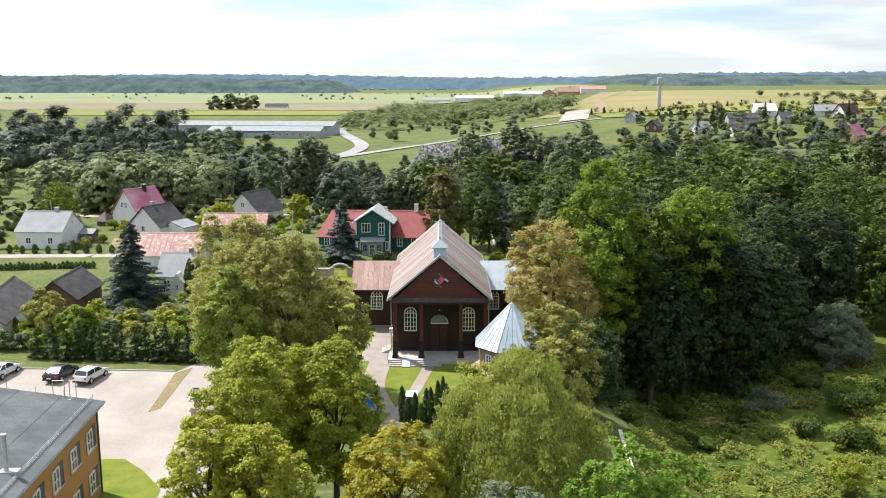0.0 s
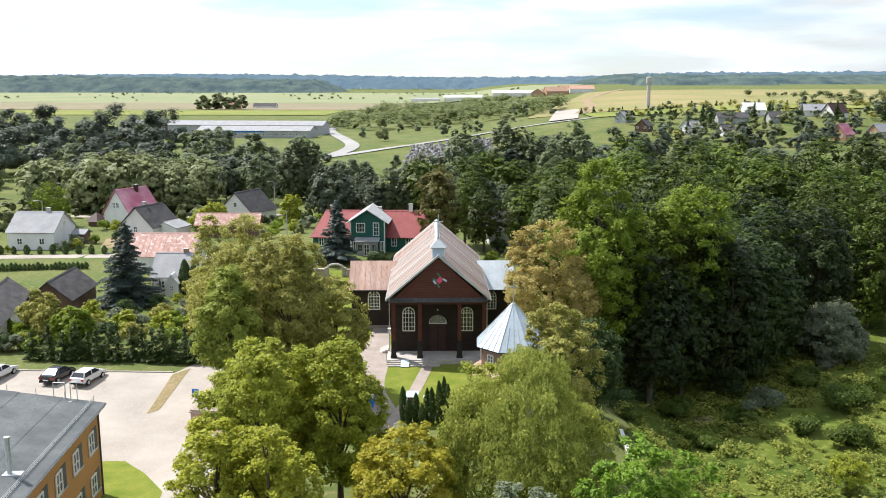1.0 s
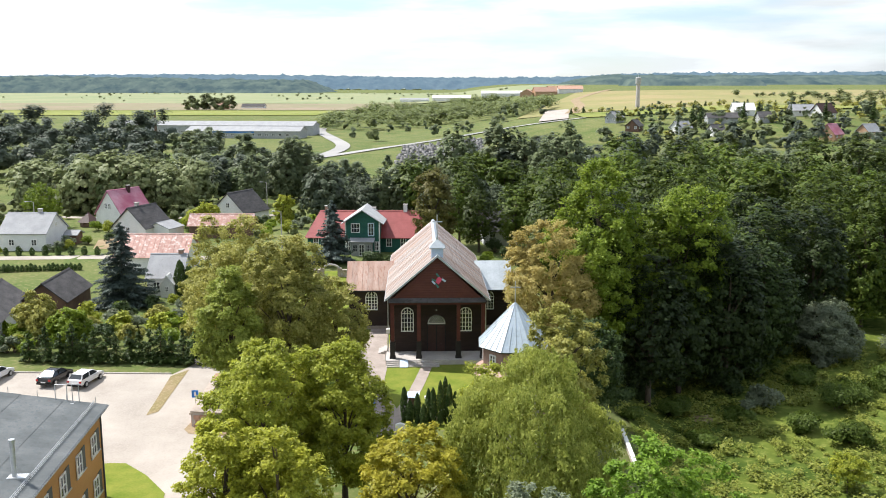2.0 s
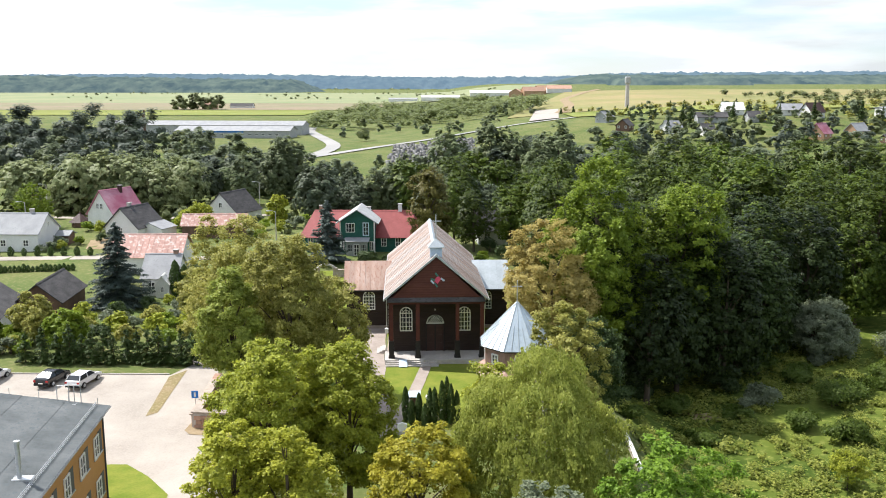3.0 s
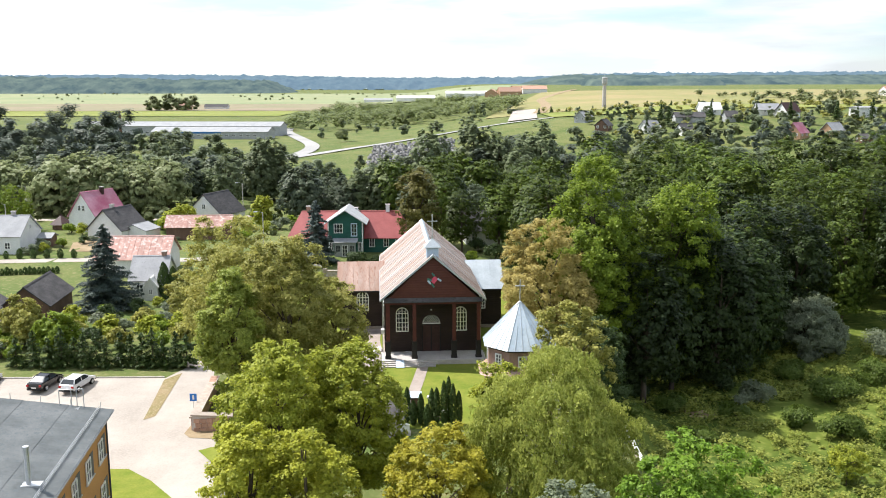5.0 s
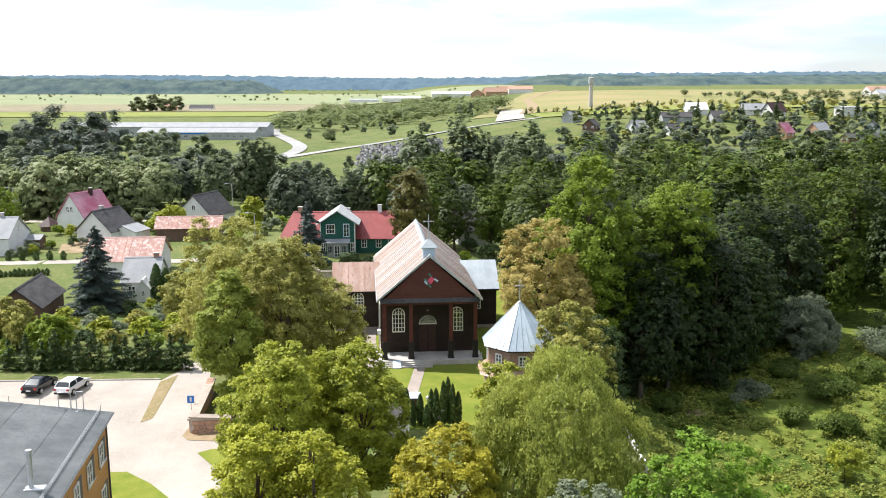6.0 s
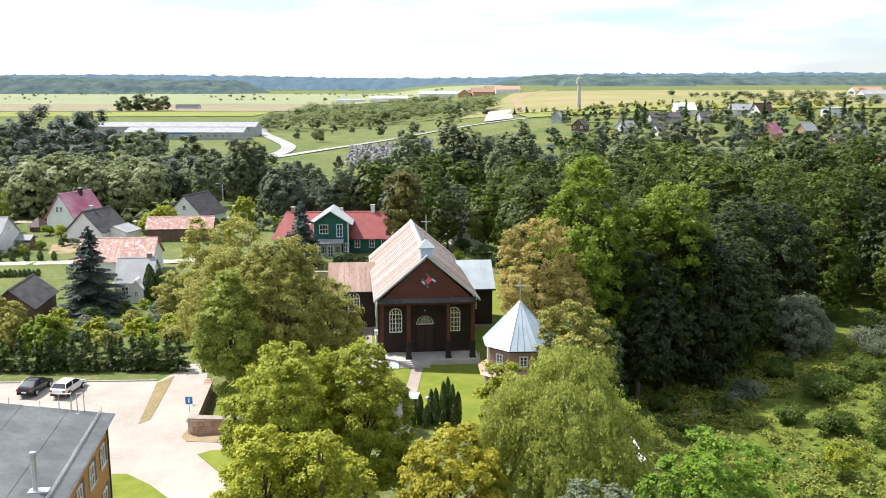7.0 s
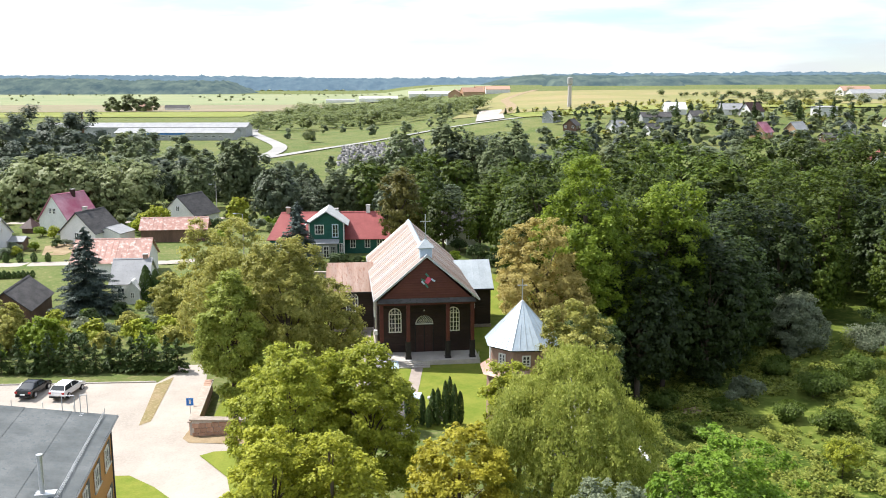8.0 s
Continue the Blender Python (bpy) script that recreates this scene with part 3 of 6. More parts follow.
broadleaf(29.5, 6.0, ground_z(29.5, 6.0) + 25.0, 5.6, L_GREEN, "tall green tree rising above the valley wood", seed=28, n=240, count=26000, size=0.19, base=0.2, tuft=0.95)
spruce(-46.9, 25, 12.5, 5.4, L_SPRUCE, "dark blue-green spruce beside the grey cottage", 31, 52000, 0.17)
spruce(-19.8, 50, 11.0, 4.0, L_BLUE_SPRUCE, "dense blue-green spruce before the green house", 32, 44000, 0.19)

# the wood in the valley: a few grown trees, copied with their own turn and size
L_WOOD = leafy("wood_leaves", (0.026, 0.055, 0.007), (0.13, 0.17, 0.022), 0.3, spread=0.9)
# darker copy of the wood leaves, with the front's shade put into the colour
L_WOOD_SHADE = leafy("shade_toned_wood_leaves", (0.013, 0.028, 0.007), (0.055, 0.08, 0.018), 0.22, spread=0.7)
WOOD = []
for i, (leaf, r, h) in enumerate(((L_WOOD, 6.0, 23), (L_WOOD, 5.2, 21), (L_WOOD_SHADE, 5.6, 22), (L_WOOD_SHADE, 5.0, 20))):
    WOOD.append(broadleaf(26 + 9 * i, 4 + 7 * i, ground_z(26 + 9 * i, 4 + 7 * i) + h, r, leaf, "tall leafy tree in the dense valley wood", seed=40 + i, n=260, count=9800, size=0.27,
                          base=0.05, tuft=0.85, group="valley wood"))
rng = random.Random(5)
spots = [(24, -5, 0.8), (30, 14, 1.0), (38, 8, 0.85), (45, 26, 0.95), (29, 1.5, 0.8), (35, 3.5, 0.85), (41, 9, 0.8), (33, 8, 1.0)]
for x in range(20, 125, 9):
    for y in range(3, 115, 11):
        px, py = x + rng.uniform(-3, 3), y + rng.uniform(-3, 3)
        if py < 0.42 * (px - 20) - 1 or py > 64 or (px < 40 and py > 60) or (43 < px < 67 and py < 27):
            continue
        spots.append((px, py, rng.uniform(0.75, 1.05)))
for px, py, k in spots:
    # trees along the front edge mostly take the leaves with painted-in shade
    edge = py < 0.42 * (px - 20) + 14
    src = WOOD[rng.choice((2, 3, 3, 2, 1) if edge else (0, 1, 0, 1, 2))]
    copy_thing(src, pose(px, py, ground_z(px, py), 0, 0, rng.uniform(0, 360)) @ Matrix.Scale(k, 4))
broadleaf(51.8, 17.2, 2.9, 5.2, L_GREY, "broad grey-green willow bush in the meadow", name="willow", seed=51, n=170, count=26000, size=0.15, base=0.02, trunk=0.3, tuft=0.85)

# tree belts behind the church and the village
# L_BELT and L_BELT_DARK are lifted and greyed to paint in haze
L_BELT = leafy("hazed_belt_leaves", (0.10, 0.13, 0.065), (0.215, 0.25, 0.12), 0.4, spread=0.5, fleck=0.12)
L_BELT_DARK = leafy("hazed_dark_belt_leaves", (0.06, 0.082, 0.05), (0.14, 0.17, 0.095), 0.3, spread=0.5, fleck=0.12)
L_WILLOW = leafy("willow_leaves", (0.19, 0.23, 0.10), (0.38, 0.41, 0.20), 0.42, fleck=0.15)
L_AUTUMN = leafy("olive_brown_leaves", (0.09, 0.085, 0.02), (0.20, 0.18, 0.045), 0.35)
BELT = []
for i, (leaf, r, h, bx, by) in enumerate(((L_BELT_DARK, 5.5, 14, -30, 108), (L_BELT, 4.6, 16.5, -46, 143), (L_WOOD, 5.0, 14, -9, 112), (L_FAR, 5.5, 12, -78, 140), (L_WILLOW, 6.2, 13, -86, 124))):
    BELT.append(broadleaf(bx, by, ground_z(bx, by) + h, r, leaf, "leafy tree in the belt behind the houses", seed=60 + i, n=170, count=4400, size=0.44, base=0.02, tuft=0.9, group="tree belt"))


def belt(x0, x1, y0, y1, n, kinds, lo, hi, seed):
    g = random.Random(seed)
    for i in range(n):
        x, y = x0 + (x1 - x0) * (i + g.random()) / n, g.uniform(y0, y1)
        copy_thing(BELT[g.choice(kinds)], pose(x, y, ground_z(x, y), 0, 0, g.uniform(0, 360)) @ Matrix.Scale(g.uniform(lo, hi), 4))


belt(-28, 12, 100, 122, 15, (0, 1, 0), 0.56, 0.74, 1)
belt(-50, -40, 141, 148, 3, (0, 1), 0.95, 1.1, 2)
belt(-110, -66, 120, 130, 9, (4, 4, 3), 0.85, 1.05, 3)
for x, y, k in ((-93, 121, 1.12), (-85.5, 123, 1.18), (-78.5, 122, 1.08), (-67, 128, 0.95), (-106, 126, 1.0)):
    copy_thing(BELT[4], pose(x, y, ground_z(x, y), 0, 0, x * 13) @ Matrix.Scale(k, 4))
belt(-115, -52, 134, 150, 13, (0, 1, 3), 0.7, 0.95, 23)
belt(-4, 48, 120, 150, 11, (0, 1, 2), 0.7, 1.0, 6)
for x, y, k in ((-36, 134, 0.72), (-30, 129, 0.62), (-23, 131, 0.6), (-34, 147, 0.8), (-26, 143, 0.7)):
    copy_thing(BELT[0], pose(x, y, ground_z(x, y), 0, 0, x * 17) @ Matrix.Scale(k, 4))
for x, y, k in ((0, 163, 1.25), (13, 168, 1.38), (20, 160, 1.1), (32, 162, 1.3), (25, 150, 1.0)):
    copy_thing(BELT[1], pose(x, y, ground_z(x, y), 0, 0, x * 9) @ Matrix.Scale(k, 4))
# the upper part of the valley wood
MID = broadleaf(60, 70, ground_z(60, 70) + 21, 6.2, L_WOOD, "tall leafy tree in the upper valley wood", seed=70, n=220, count=5400, size=0.37, base=0.05, tuft=0.95, group="valley wood")
rng = random.Random(12)
for x, y, k in ((17.5, 50, 0.78), (21, 58, 0.8), (16.5, 64, 0.8), (24, 66, 0.85), (19, 76, 0.85), (26, 50, 0.8), (2, 66, 0.62), (3, 82, 0.75), (20, 40, 0.72), (5.6, 60, 0.55), (12.5, 62, 0.62)):
    copy_thing(MID, pose(x, y, ground_z(x, y), 0, 0, 37 * x) @ Matrix.Scale(k, 4))
broadleaf(-2.2, 50, 18.0, 3.7, L_AUTUMN, "tall olive-brown tree behind the church roof", seed=77, n=150, count=14000, size=0.2, base=0.12, tuft=0.9)
for row, y in enumerate((68, 80, 92, 106)):
    for i in range(9):
        x = 40 + 10.5 * i + rng.uniform(-3, 3)
        copy_thing(MID, pose(x, y + rng.uniform(-4, 4), ground_z(x, y), 0, 0, rng.uniform(0, 360)) @ Matrix.Scale(rng.uniform(0.75, 1.05), 4))


def far_belt(areas, leaf, leaves, size, seed, label):
    """Distant woodland in one mesh: many uneven crowns reaching to the ground. Areas: x0, x1, y0, y1, trees, least and greatest height."""
    g = random.Random(seed)
    out = []
    for x0, x1, y0, y1, n, lo, hi in areas:
        for i in range(n):
            x, y, h = x0 + (x1 - x0) * (i + g.random()) / n, g.uniform(y0, y1), g.uniform(lo, hi)
            r, z = h * g.uniform(0.28, 0.42), ground_z(x, y)
            for k in range(9):
                u, a = g.random(), g.uniform(0, 6.283)
                d = r * math.sin(math.pi * (0.2 + 0.7 * u)) * g.uniform(0.2, 0.8)
                out.append((x + d * math.cos(a), y + d * math.sin(a), z + h * (0.12 + 0.74 * u), r * g.uniform(0.42, 0.66), x, y, z + h * 0.45))
    return tagged(leaf_mesh("far_trees", out, leaves, size, leaf, None, seed), label, "trees", kind="stuff")


# far leaves: the haze of distance is mixed into these paler, greyer greens
L_HAZY = leafy("hazed_far_leaves", (0.115, 0.145, 0.085), (0.215, 0.25, 0.135), 0.4, fleck=0.12)
L_HAZY_DARK = leafy("hazed_far_dark_leaves", (0.085, 0.11, 0.085), (0.165, 0.195, 0.14), 0.4, fleck=0.12)
L_HAZY_LIGHT = leafy("hazed_far_light_leaves", (0.15, 0.18, 0.075), (0.27, 0.30, 0.13), 0.4, fleck=0.12)
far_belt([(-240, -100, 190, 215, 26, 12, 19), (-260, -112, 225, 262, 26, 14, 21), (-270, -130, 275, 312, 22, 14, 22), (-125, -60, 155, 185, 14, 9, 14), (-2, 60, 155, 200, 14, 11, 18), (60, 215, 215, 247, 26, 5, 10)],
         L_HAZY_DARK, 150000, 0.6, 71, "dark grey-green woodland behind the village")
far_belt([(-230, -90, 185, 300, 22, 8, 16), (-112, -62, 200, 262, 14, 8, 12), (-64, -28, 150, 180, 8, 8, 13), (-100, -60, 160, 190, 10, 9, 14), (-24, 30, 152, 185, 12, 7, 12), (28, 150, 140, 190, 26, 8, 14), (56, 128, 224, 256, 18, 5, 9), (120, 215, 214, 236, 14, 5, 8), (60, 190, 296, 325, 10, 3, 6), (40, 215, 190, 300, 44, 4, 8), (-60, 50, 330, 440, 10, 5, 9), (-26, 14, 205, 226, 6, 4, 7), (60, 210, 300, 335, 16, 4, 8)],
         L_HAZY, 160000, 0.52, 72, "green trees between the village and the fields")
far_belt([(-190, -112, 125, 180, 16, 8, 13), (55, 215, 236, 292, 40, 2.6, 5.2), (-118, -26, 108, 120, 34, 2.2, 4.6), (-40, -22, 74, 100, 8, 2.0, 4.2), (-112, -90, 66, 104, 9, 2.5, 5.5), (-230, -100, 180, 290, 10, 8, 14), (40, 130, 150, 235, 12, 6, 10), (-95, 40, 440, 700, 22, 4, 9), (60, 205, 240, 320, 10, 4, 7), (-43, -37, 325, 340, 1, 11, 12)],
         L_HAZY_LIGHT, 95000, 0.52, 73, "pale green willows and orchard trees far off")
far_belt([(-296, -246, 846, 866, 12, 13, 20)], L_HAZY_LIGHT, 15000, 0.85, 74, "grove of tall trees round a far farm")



# ---- building materials ----
M_BOARD_DARK = surface("dark_brown_boards", (0.022, 0.013, 0.010), (0.036, 0.020, 0.015), 0.8, 7.0, 0.75, bump=0.35, wave=1.1, wave_dir="Z", stretch=(0.4, 0.4, 1))
M_BOARD_RED = surface("oxblood_boards", (0.085, 0.024, 0.018), (0.115, 0.036, 0.026), 0.9, 7.0, 0.7, bump=0.35, wave=1.1, wave_dir="Z", stretch=(0.4, 0.4, 1))
M_POST_RED = surface("oxblood_paint", (0.075, 0.017, 0.014), (0.11, 0.026, 0.02), 1.5, 9.0, 0.6, bump=0.15)
M_POST_BLACK = surface("tarred_wood", (0.012, 0.010, 0.010), (0.022, 0.018, 0.016), 1.5, 9.0, 0.7, bump=0.2)
M_DOOR = surface("brown_door", (0.035, 0.014, 0.012), (0.05, 0.02, 0.016), 1.5, 9.0, 0.6, bump=0.2)
M_ROOF_MAIN = surface("weathered_tin", (0.38, 0.36, 0.345), (0.34, 0.235, 0.18), 0.22, 2.4, 0.55, 0.15, bump=0.12, rnd=0.5, stretch=(0.35, 2.4, 0.35), c3=(0.36, 0.23, 0.17))
M_ROOF_RUST = surface("rusting_tin", (0.31, 0.185, 0.135), (0.40, 0.29, 0.24), 0.5, 3.0, 0.6, 0.1, bump=0.12, rnd=0.25, stretch=(2.0, 0.5, 0.5), c3=(0.24, 0.12, 0.08))
M_ROOF_PATCHY = surface("patchy_red_tin", (0.33, 0.165, 0.13), (0.40, 0.23, 0.19), 0.4, 1.6, 0.65, 0.0, bump=0.12, rnd=0.2, c3=(0.52, 0.44, 0.40))
M_TAN = surface("tan_brick", (0.36, 0.22, 0.13), (0.42, 0.27, 0.17), 0.6, 6, 0.9, bump=0.1)
M_ROOF_PALE = surface("galvanised_tin", (0.38, 0.42, 0.44), (0.47, 0.51, 0.53), 0.6, 5.0, 0.42, 0.35, bump=0.06, rnd=0.14)
M_ROOF_BELL = surface("belfry_tin", (0.42, 0.49, 0.54), (0.52, 0.59, 0.63), 0.5, 4.0, 0.40, 0.4, bump=0.06, rnd=0.16, c3=(0.42, 0.50, 0.56))
M_WHITE = surface("white_paint", (0.72, 0.71, 0.68), (0.80, 0.79, 0.77), 1.5, 9.0, 0.55, bump=0.08)
M_PLASTER = surface("white_render", (0.62, 0.62, 0.60), (0.74, 0.73, 0.71), 0.4, 5.0, 0.85, bump=0.12)
M_CONC = surface("porch_concrete", (0.38, 0.35, 0.33), (0.48, 0.45, 0.42), 0.7, 7.0, 0.85, bump=0.2)
M_STONE = surface("field_stone", (0.30, 0.25, 0.21), (0.40, 0.34, 0.29), 1.4, 6.0, 0.9, bump=0.6, rnd=0.3)
M_BRICK = surface("reddish_masonry", (0.34, 0.20, 0.14), (0.42, 0.27, 0.20), 1.2, 6.0, 0.9, bump=0.4, rnd=0.3)
M_PINKWOOD = surface("bleached_pink_boards", (0.25, 0.155, 0.12), (0.34, 0.22, 0.175), 1.2, 8.0, 0.8, bump=0.3, stretch=(1, 1, 0.3))
M_SLATE = surface("grey_slate_roof", (0.062, 0.060, 0.062), (0.11, 0.105, 0.105), 0.5, 3.0, 0.95, bump=0.4, rnd=0.15, c3=(0.05, 0.048, 0.046), spec=0.12, stretch=(1, 1, 2.5))
M_SLATE_LT = surface("pale_fibre_roof", (0.25, 0.255, 0.265), (0.33, 0.335, 0.34), 0.4, 5.0, 0.85, bump=0.3, c3=(0.20, 0.20, 0.205))
M_RED_ROOF = surface("red_painted_tin", (0.23, 0.04, 0.038), (0.30, 0.065, 0.06), 0.5, 5.0, 0.55, bump=0.15, rnd=0.16)
M_PINK_ROOF = surface("magenta_tin_roof", (0.34, 0.075, 0.13), (0.50, 0.26, 0.31), 0.22, 4.0, 0.5, bump=0.1)
M_TEAL = surface("green_painted_boards", (0.012, 0.085, 0.062), (0.02, 0.11, 0.08), 0.8, 7.0, 0.65, bump=0.3, wave=1.2, wave_dir="Z")
M_GREYWOOD = surface("grey_weathered_boards", (0.30, 0.31, 0.31), (0.40, 0.41, 0.41), 0.8, 8.0, 0.8, bump=0.2)
M_BROWNWOOD = surface("brown_barn_boards", (0.11, 0.065, 0.045), (0.17, 0.10, 0.07), 0.9, 8.0, 0.85, bump=0.3, stretch=(1, 1, 0.3))
M_ORANGE = surface("orange_render", (0.46, 0.235, 0.08), (0.52, 0.275, 0.10), 0.4, 9.0, 0.85, bump=0.1)
M_PANEL = surface("slate_grey_panel", (0.055, 0.062, 0.072), (0.075, 0.083, 0.095), 0.6, 8.0, 0.6, bump=0.05)
M_CORR = surface("grey_corrugated_roof", (0.105, 0.116, 0.118), (0.185, 0.195, 0.195), 0.35, 3.0, 0.75, 0.0, bump=0.1, rnd=0.12, c3=(0.11, 0.125, 0.13), spec=0.2)
M_ZINC = surface("zinc", (0.45, 0.46, 0.47), (0.58, 0.59, 0.60), 1.5, 8.0, 0.4, 0.6, bump=0.05)
M_BLACKPAINT = surface("black_car_paint", (0.010, 0.010, 0.012), (0.014, 0.014, 0.016), 1, 9, 0.18, 0.0, bump=0, spec=0.6)
M_WHITEPAINT = surface("white_car_paint", (0.72, 0.73, 0.75), (0.76, 0.77, 0.79), 1, 9, 0.2, 0.0, bump=0, spec=0.6)
M_TYRE = surface("tyre_rubber", (0.015, 0.015, 0.015), (0.025, 0.025, 0.025), 2, 9, 0.9, bump=0.2)
M_LAMP_RED = surface("red_lens", (0.35, 0.02, 0.02), (0.42, 0.03, 0.03), 2, 9, 0.2, bump=0)
M_PLATE = surface("plate_white", (0.75, 0.75, 0.75), (0.8, 0.8, 0.8), 2, 9, 0.4, bump=0)
M_BLUE = surface("sign_blue", (0.02, 0.16, 0.55), (0.03, 0.20, 0.62), 1, 9, 0.4, bump=0)
M_PINKPAINT = surface("pink_paint", (0.62, 0.07, 0.14), (0.70, 0.10, 0.18), 2, 9, 0.5, bump=0)
M_TEALPAINT = surface("teal_paint", (0.04, 0.16, 0.13), (0.06, 0.20, 0.17), 2, 9, 0.5, bump=0)
M_SKYBLUE = surface("pale_blue_paint", (0.45, 0.56, 0.68), (0.52, 0.62, 0.73), 2, 9, 0.5, bump=0.05)
M_GLASS = glass_dark("window_glass")


# ---- building parts ----
def arch_outline(w, h, arched, inset=0.0, steps=10):
    """Outline of a window in x and z, its foot at z = 0, with a round head where arched."""
    a = w / 2 - inset
    if not arched:
        return [(-a, inset), (a, inset), (a, h - inset), (-a, h - inset)]
    spring = h - w / 2
    return [(-a, inset), (a, inset)] + [(a * math.cos(math.pi * i / steps), spring + a * math.sin(math.pi * i / steps)) for i in range(steps + 1)]


def window(parent, m, w, h, cols=2, rows=3, arched=False, frame_mat=None, wide=0.11, name="window"):
    """A window in the local plane y = 0 facing -y: frame with glazing bars, and its pane."""
    frame_mat = frame_mat or M_WHITE
    bm = bmesh.new()
    outer, inner = arch_outline(w, h, arched), arch_outline(w, h, arched, wide)
    n = len(outer)
    rings = [[bm.verts.new((x, y, z)) for x, z in o] for o, y in ((outer, 0), (outer, -0.09), (inner, -0.09), (inner, 0))]
    for a, b in zip(rings, rings[1:]):
        for i in range(n):
            bm.faces.new((a[i], a[(i + 1) % n], b[(i + 1) % n], b[i]))
    ob = part(name, bm, frame_mat, parent)
    ob.matrix_local = m
    top = h - (w / 2 if arched else wide)
    for c in range(1, cols):
        x = -w / 2 + w * c / cols
        t = 0.032 if c * 2 != cols else 0.05
        z1 = top if not arched else h - w / 2 + math.sqrt(max(0.0, (w / 2 - wide) ** 2 - x * x))
        part("glazing_bar", boxes((x - t, x + t, -0.075, -0.03, wide, z1)), frame_mat, ob)
    for r in range(1, rows + (1 if arched else 0)):
        z = top * r / rows
        t = 0.05 if arched and r == rows else 0.028
        part("glazing_bar", boxes((-w / 2 + wide, w / 2 - wide, -0.07, -0.03, z - t, z + t)), frame_mat, ob)
    if arched:
        for k in (-1, 1):
            s = w / 2 - wide
            for q in (0.55,):
                pts = [(k * s * q * math.cos(a), -0.05, top + s * q * math.sin(a)) for a in np.linspace(0, math.pi / 2, 5)]
                curve = bmesh.new()
                tube(curve, pts, [0.028] * 5, 4)
                part("glazing_bar", curve, frame_mat, ob)
    pb = bmesh.new()
    pb.faces.new([pb.verts.new((x, -0.025, z)) for x, z in inner])
    part("pane", pb, M_GLASS, ob)
    return ob


def slab(a, b, c, d, thick):
    """A roof slab whose upper face has those four corners."""
    bm = bmesh.new()
    a, b, c, d = (Vector(p) for p in (a, b, c, d))
    n = (b - a).cross(d - a).normalized()
    if n.z < 0:
        n = -n
    up = [bm.verts.new(p) for p in (a, b, c, d)]
    lo = [bm.verts.new(p - n * thick) for p in (a, b, c, d)]
    bm.faces.new(up)
    bm.faces.new(lo[::-1])
    for i in range(4):
        bm.faces.new((up[i], lo[i], lo[(i + 1) % 4], up[(i + 1) % 4]))
    bmesh.ops.recalc_face_normals(bm, faces=bm.faces)
    return bm


def sheeted_slope(parent, eave0, eave1, ridge1, ridge0, n, material, seam=0.03, name="roof_sheet"):
    """A roof slope of n tin sheets side by side, each with a standing seam."""
    e0, e1, r1, r0 = (Vector(p) for p in (eave0, eave1, ridge1, ridge0))
    up = (e1 - e0).cross(r0 - e0).normalized()
    if up.z < 0:
        up = -up
    for i in range(n):
        a, b = i / n, (i + 1) / n
        ea, eb, ra, rb = e0.lerp(e1, a), e0.lerp(e1, b), r0.lerp(r1, a), r0.lerp(r1, b)
        bm = slab(ea, eb, rb, ra, 0.05)
        side = (eb - ea).normalized() * 0.022
        s = slab(ea - side + up * seam, ea + side + up * seam, ra + side + up * seam, ra - side + up * seam, seam)
        me = bpy.data.meshes.new("tmp")
        s.to_mesh(me)
        s.free()
        bm.from_mesh(me)
        bpy.data.meshes.remove(me)
        part(name, bm, material, parent)


# ---- the church ----
CH = pose(0, 0, 0, 0, 0, 3.2)
church = empty("church", CH, "dark-brown wooden church with weathered tin roof and red gable", "church")
body = boxes((-5.6, 5.6, 0.9, 25.3, 0.0, 7.5))
part("wall", body, M_BOARD_DARK, church, "dark-brown boarded walls")
part("plinth", boxes((-5.75, 5.75, 0.75, 25.45, -0.3, 0.5)), M_STONE, church, "low stone plinth")
E, EZ, RZ, RY0, RY1 = 6.05, 7.6, 12.75, -2.25, 25.6
roof = part("roof", prism([(-5.5, 7.35), (5.5, 7.35), (0, 12.45)], -1.9, 25.3), M_BOARD_RED, church, "oxblood-red boarded gable")
for sx in (-1, 1):
    sheeted_slope(roof, (sx * E, RY0, EZ), (sx * E, RY1, EZ), (0, RY1, RZ), (0, RY0, RZ), 30, M_ROOF_MAIN)
    part("bargeboard", slab((sx * (E + 0.02), RY0 - 0.06, EZ + 0.03), (sx * (E + 0.02), RY0 + 0.02, EZ + 0.03), (0, RY0 + 0.02, RZ + 0.05), (0, RY0 - 0.06, RZ + 0.05), 0.2), M_ROOF_PALE, roof)
    part("gutter", boxes((sx * E - 0.07, sx * E + 0.07, RY0, RY1, EZ - 0.2, EZ - 0.07)), M_ZINC, roof)
part("ridge_cap", prism([(-0.32, RZ - 0.22), (0, RZ + 0.09), (0.32, RZ - 0.22), (0, RZ + 0.03)], RY0 - 0.03, RY1 + 0.03), M_ROOF_PALE, roof, "pale tin ridge cap")
part("ledge", slab((-5.7, -2.3, 7.28), (5.7, -2.3, 7.28), (5.5, -1.88, 7.75), (-5.5, -1.88, 7.75), 0.1), M_SLATE, church, "grey tin ledge under the gable")
part("beam", boxes((-5.6, 5.6, -1.95, -1.45, 6.95, 7.25)), M_POST_RED, church)
part("porch_ceiling", boxes((-5.55, 5.55, -1.9, 0.9, 7.22, 7.34)), M_BOARD_DARK, church)
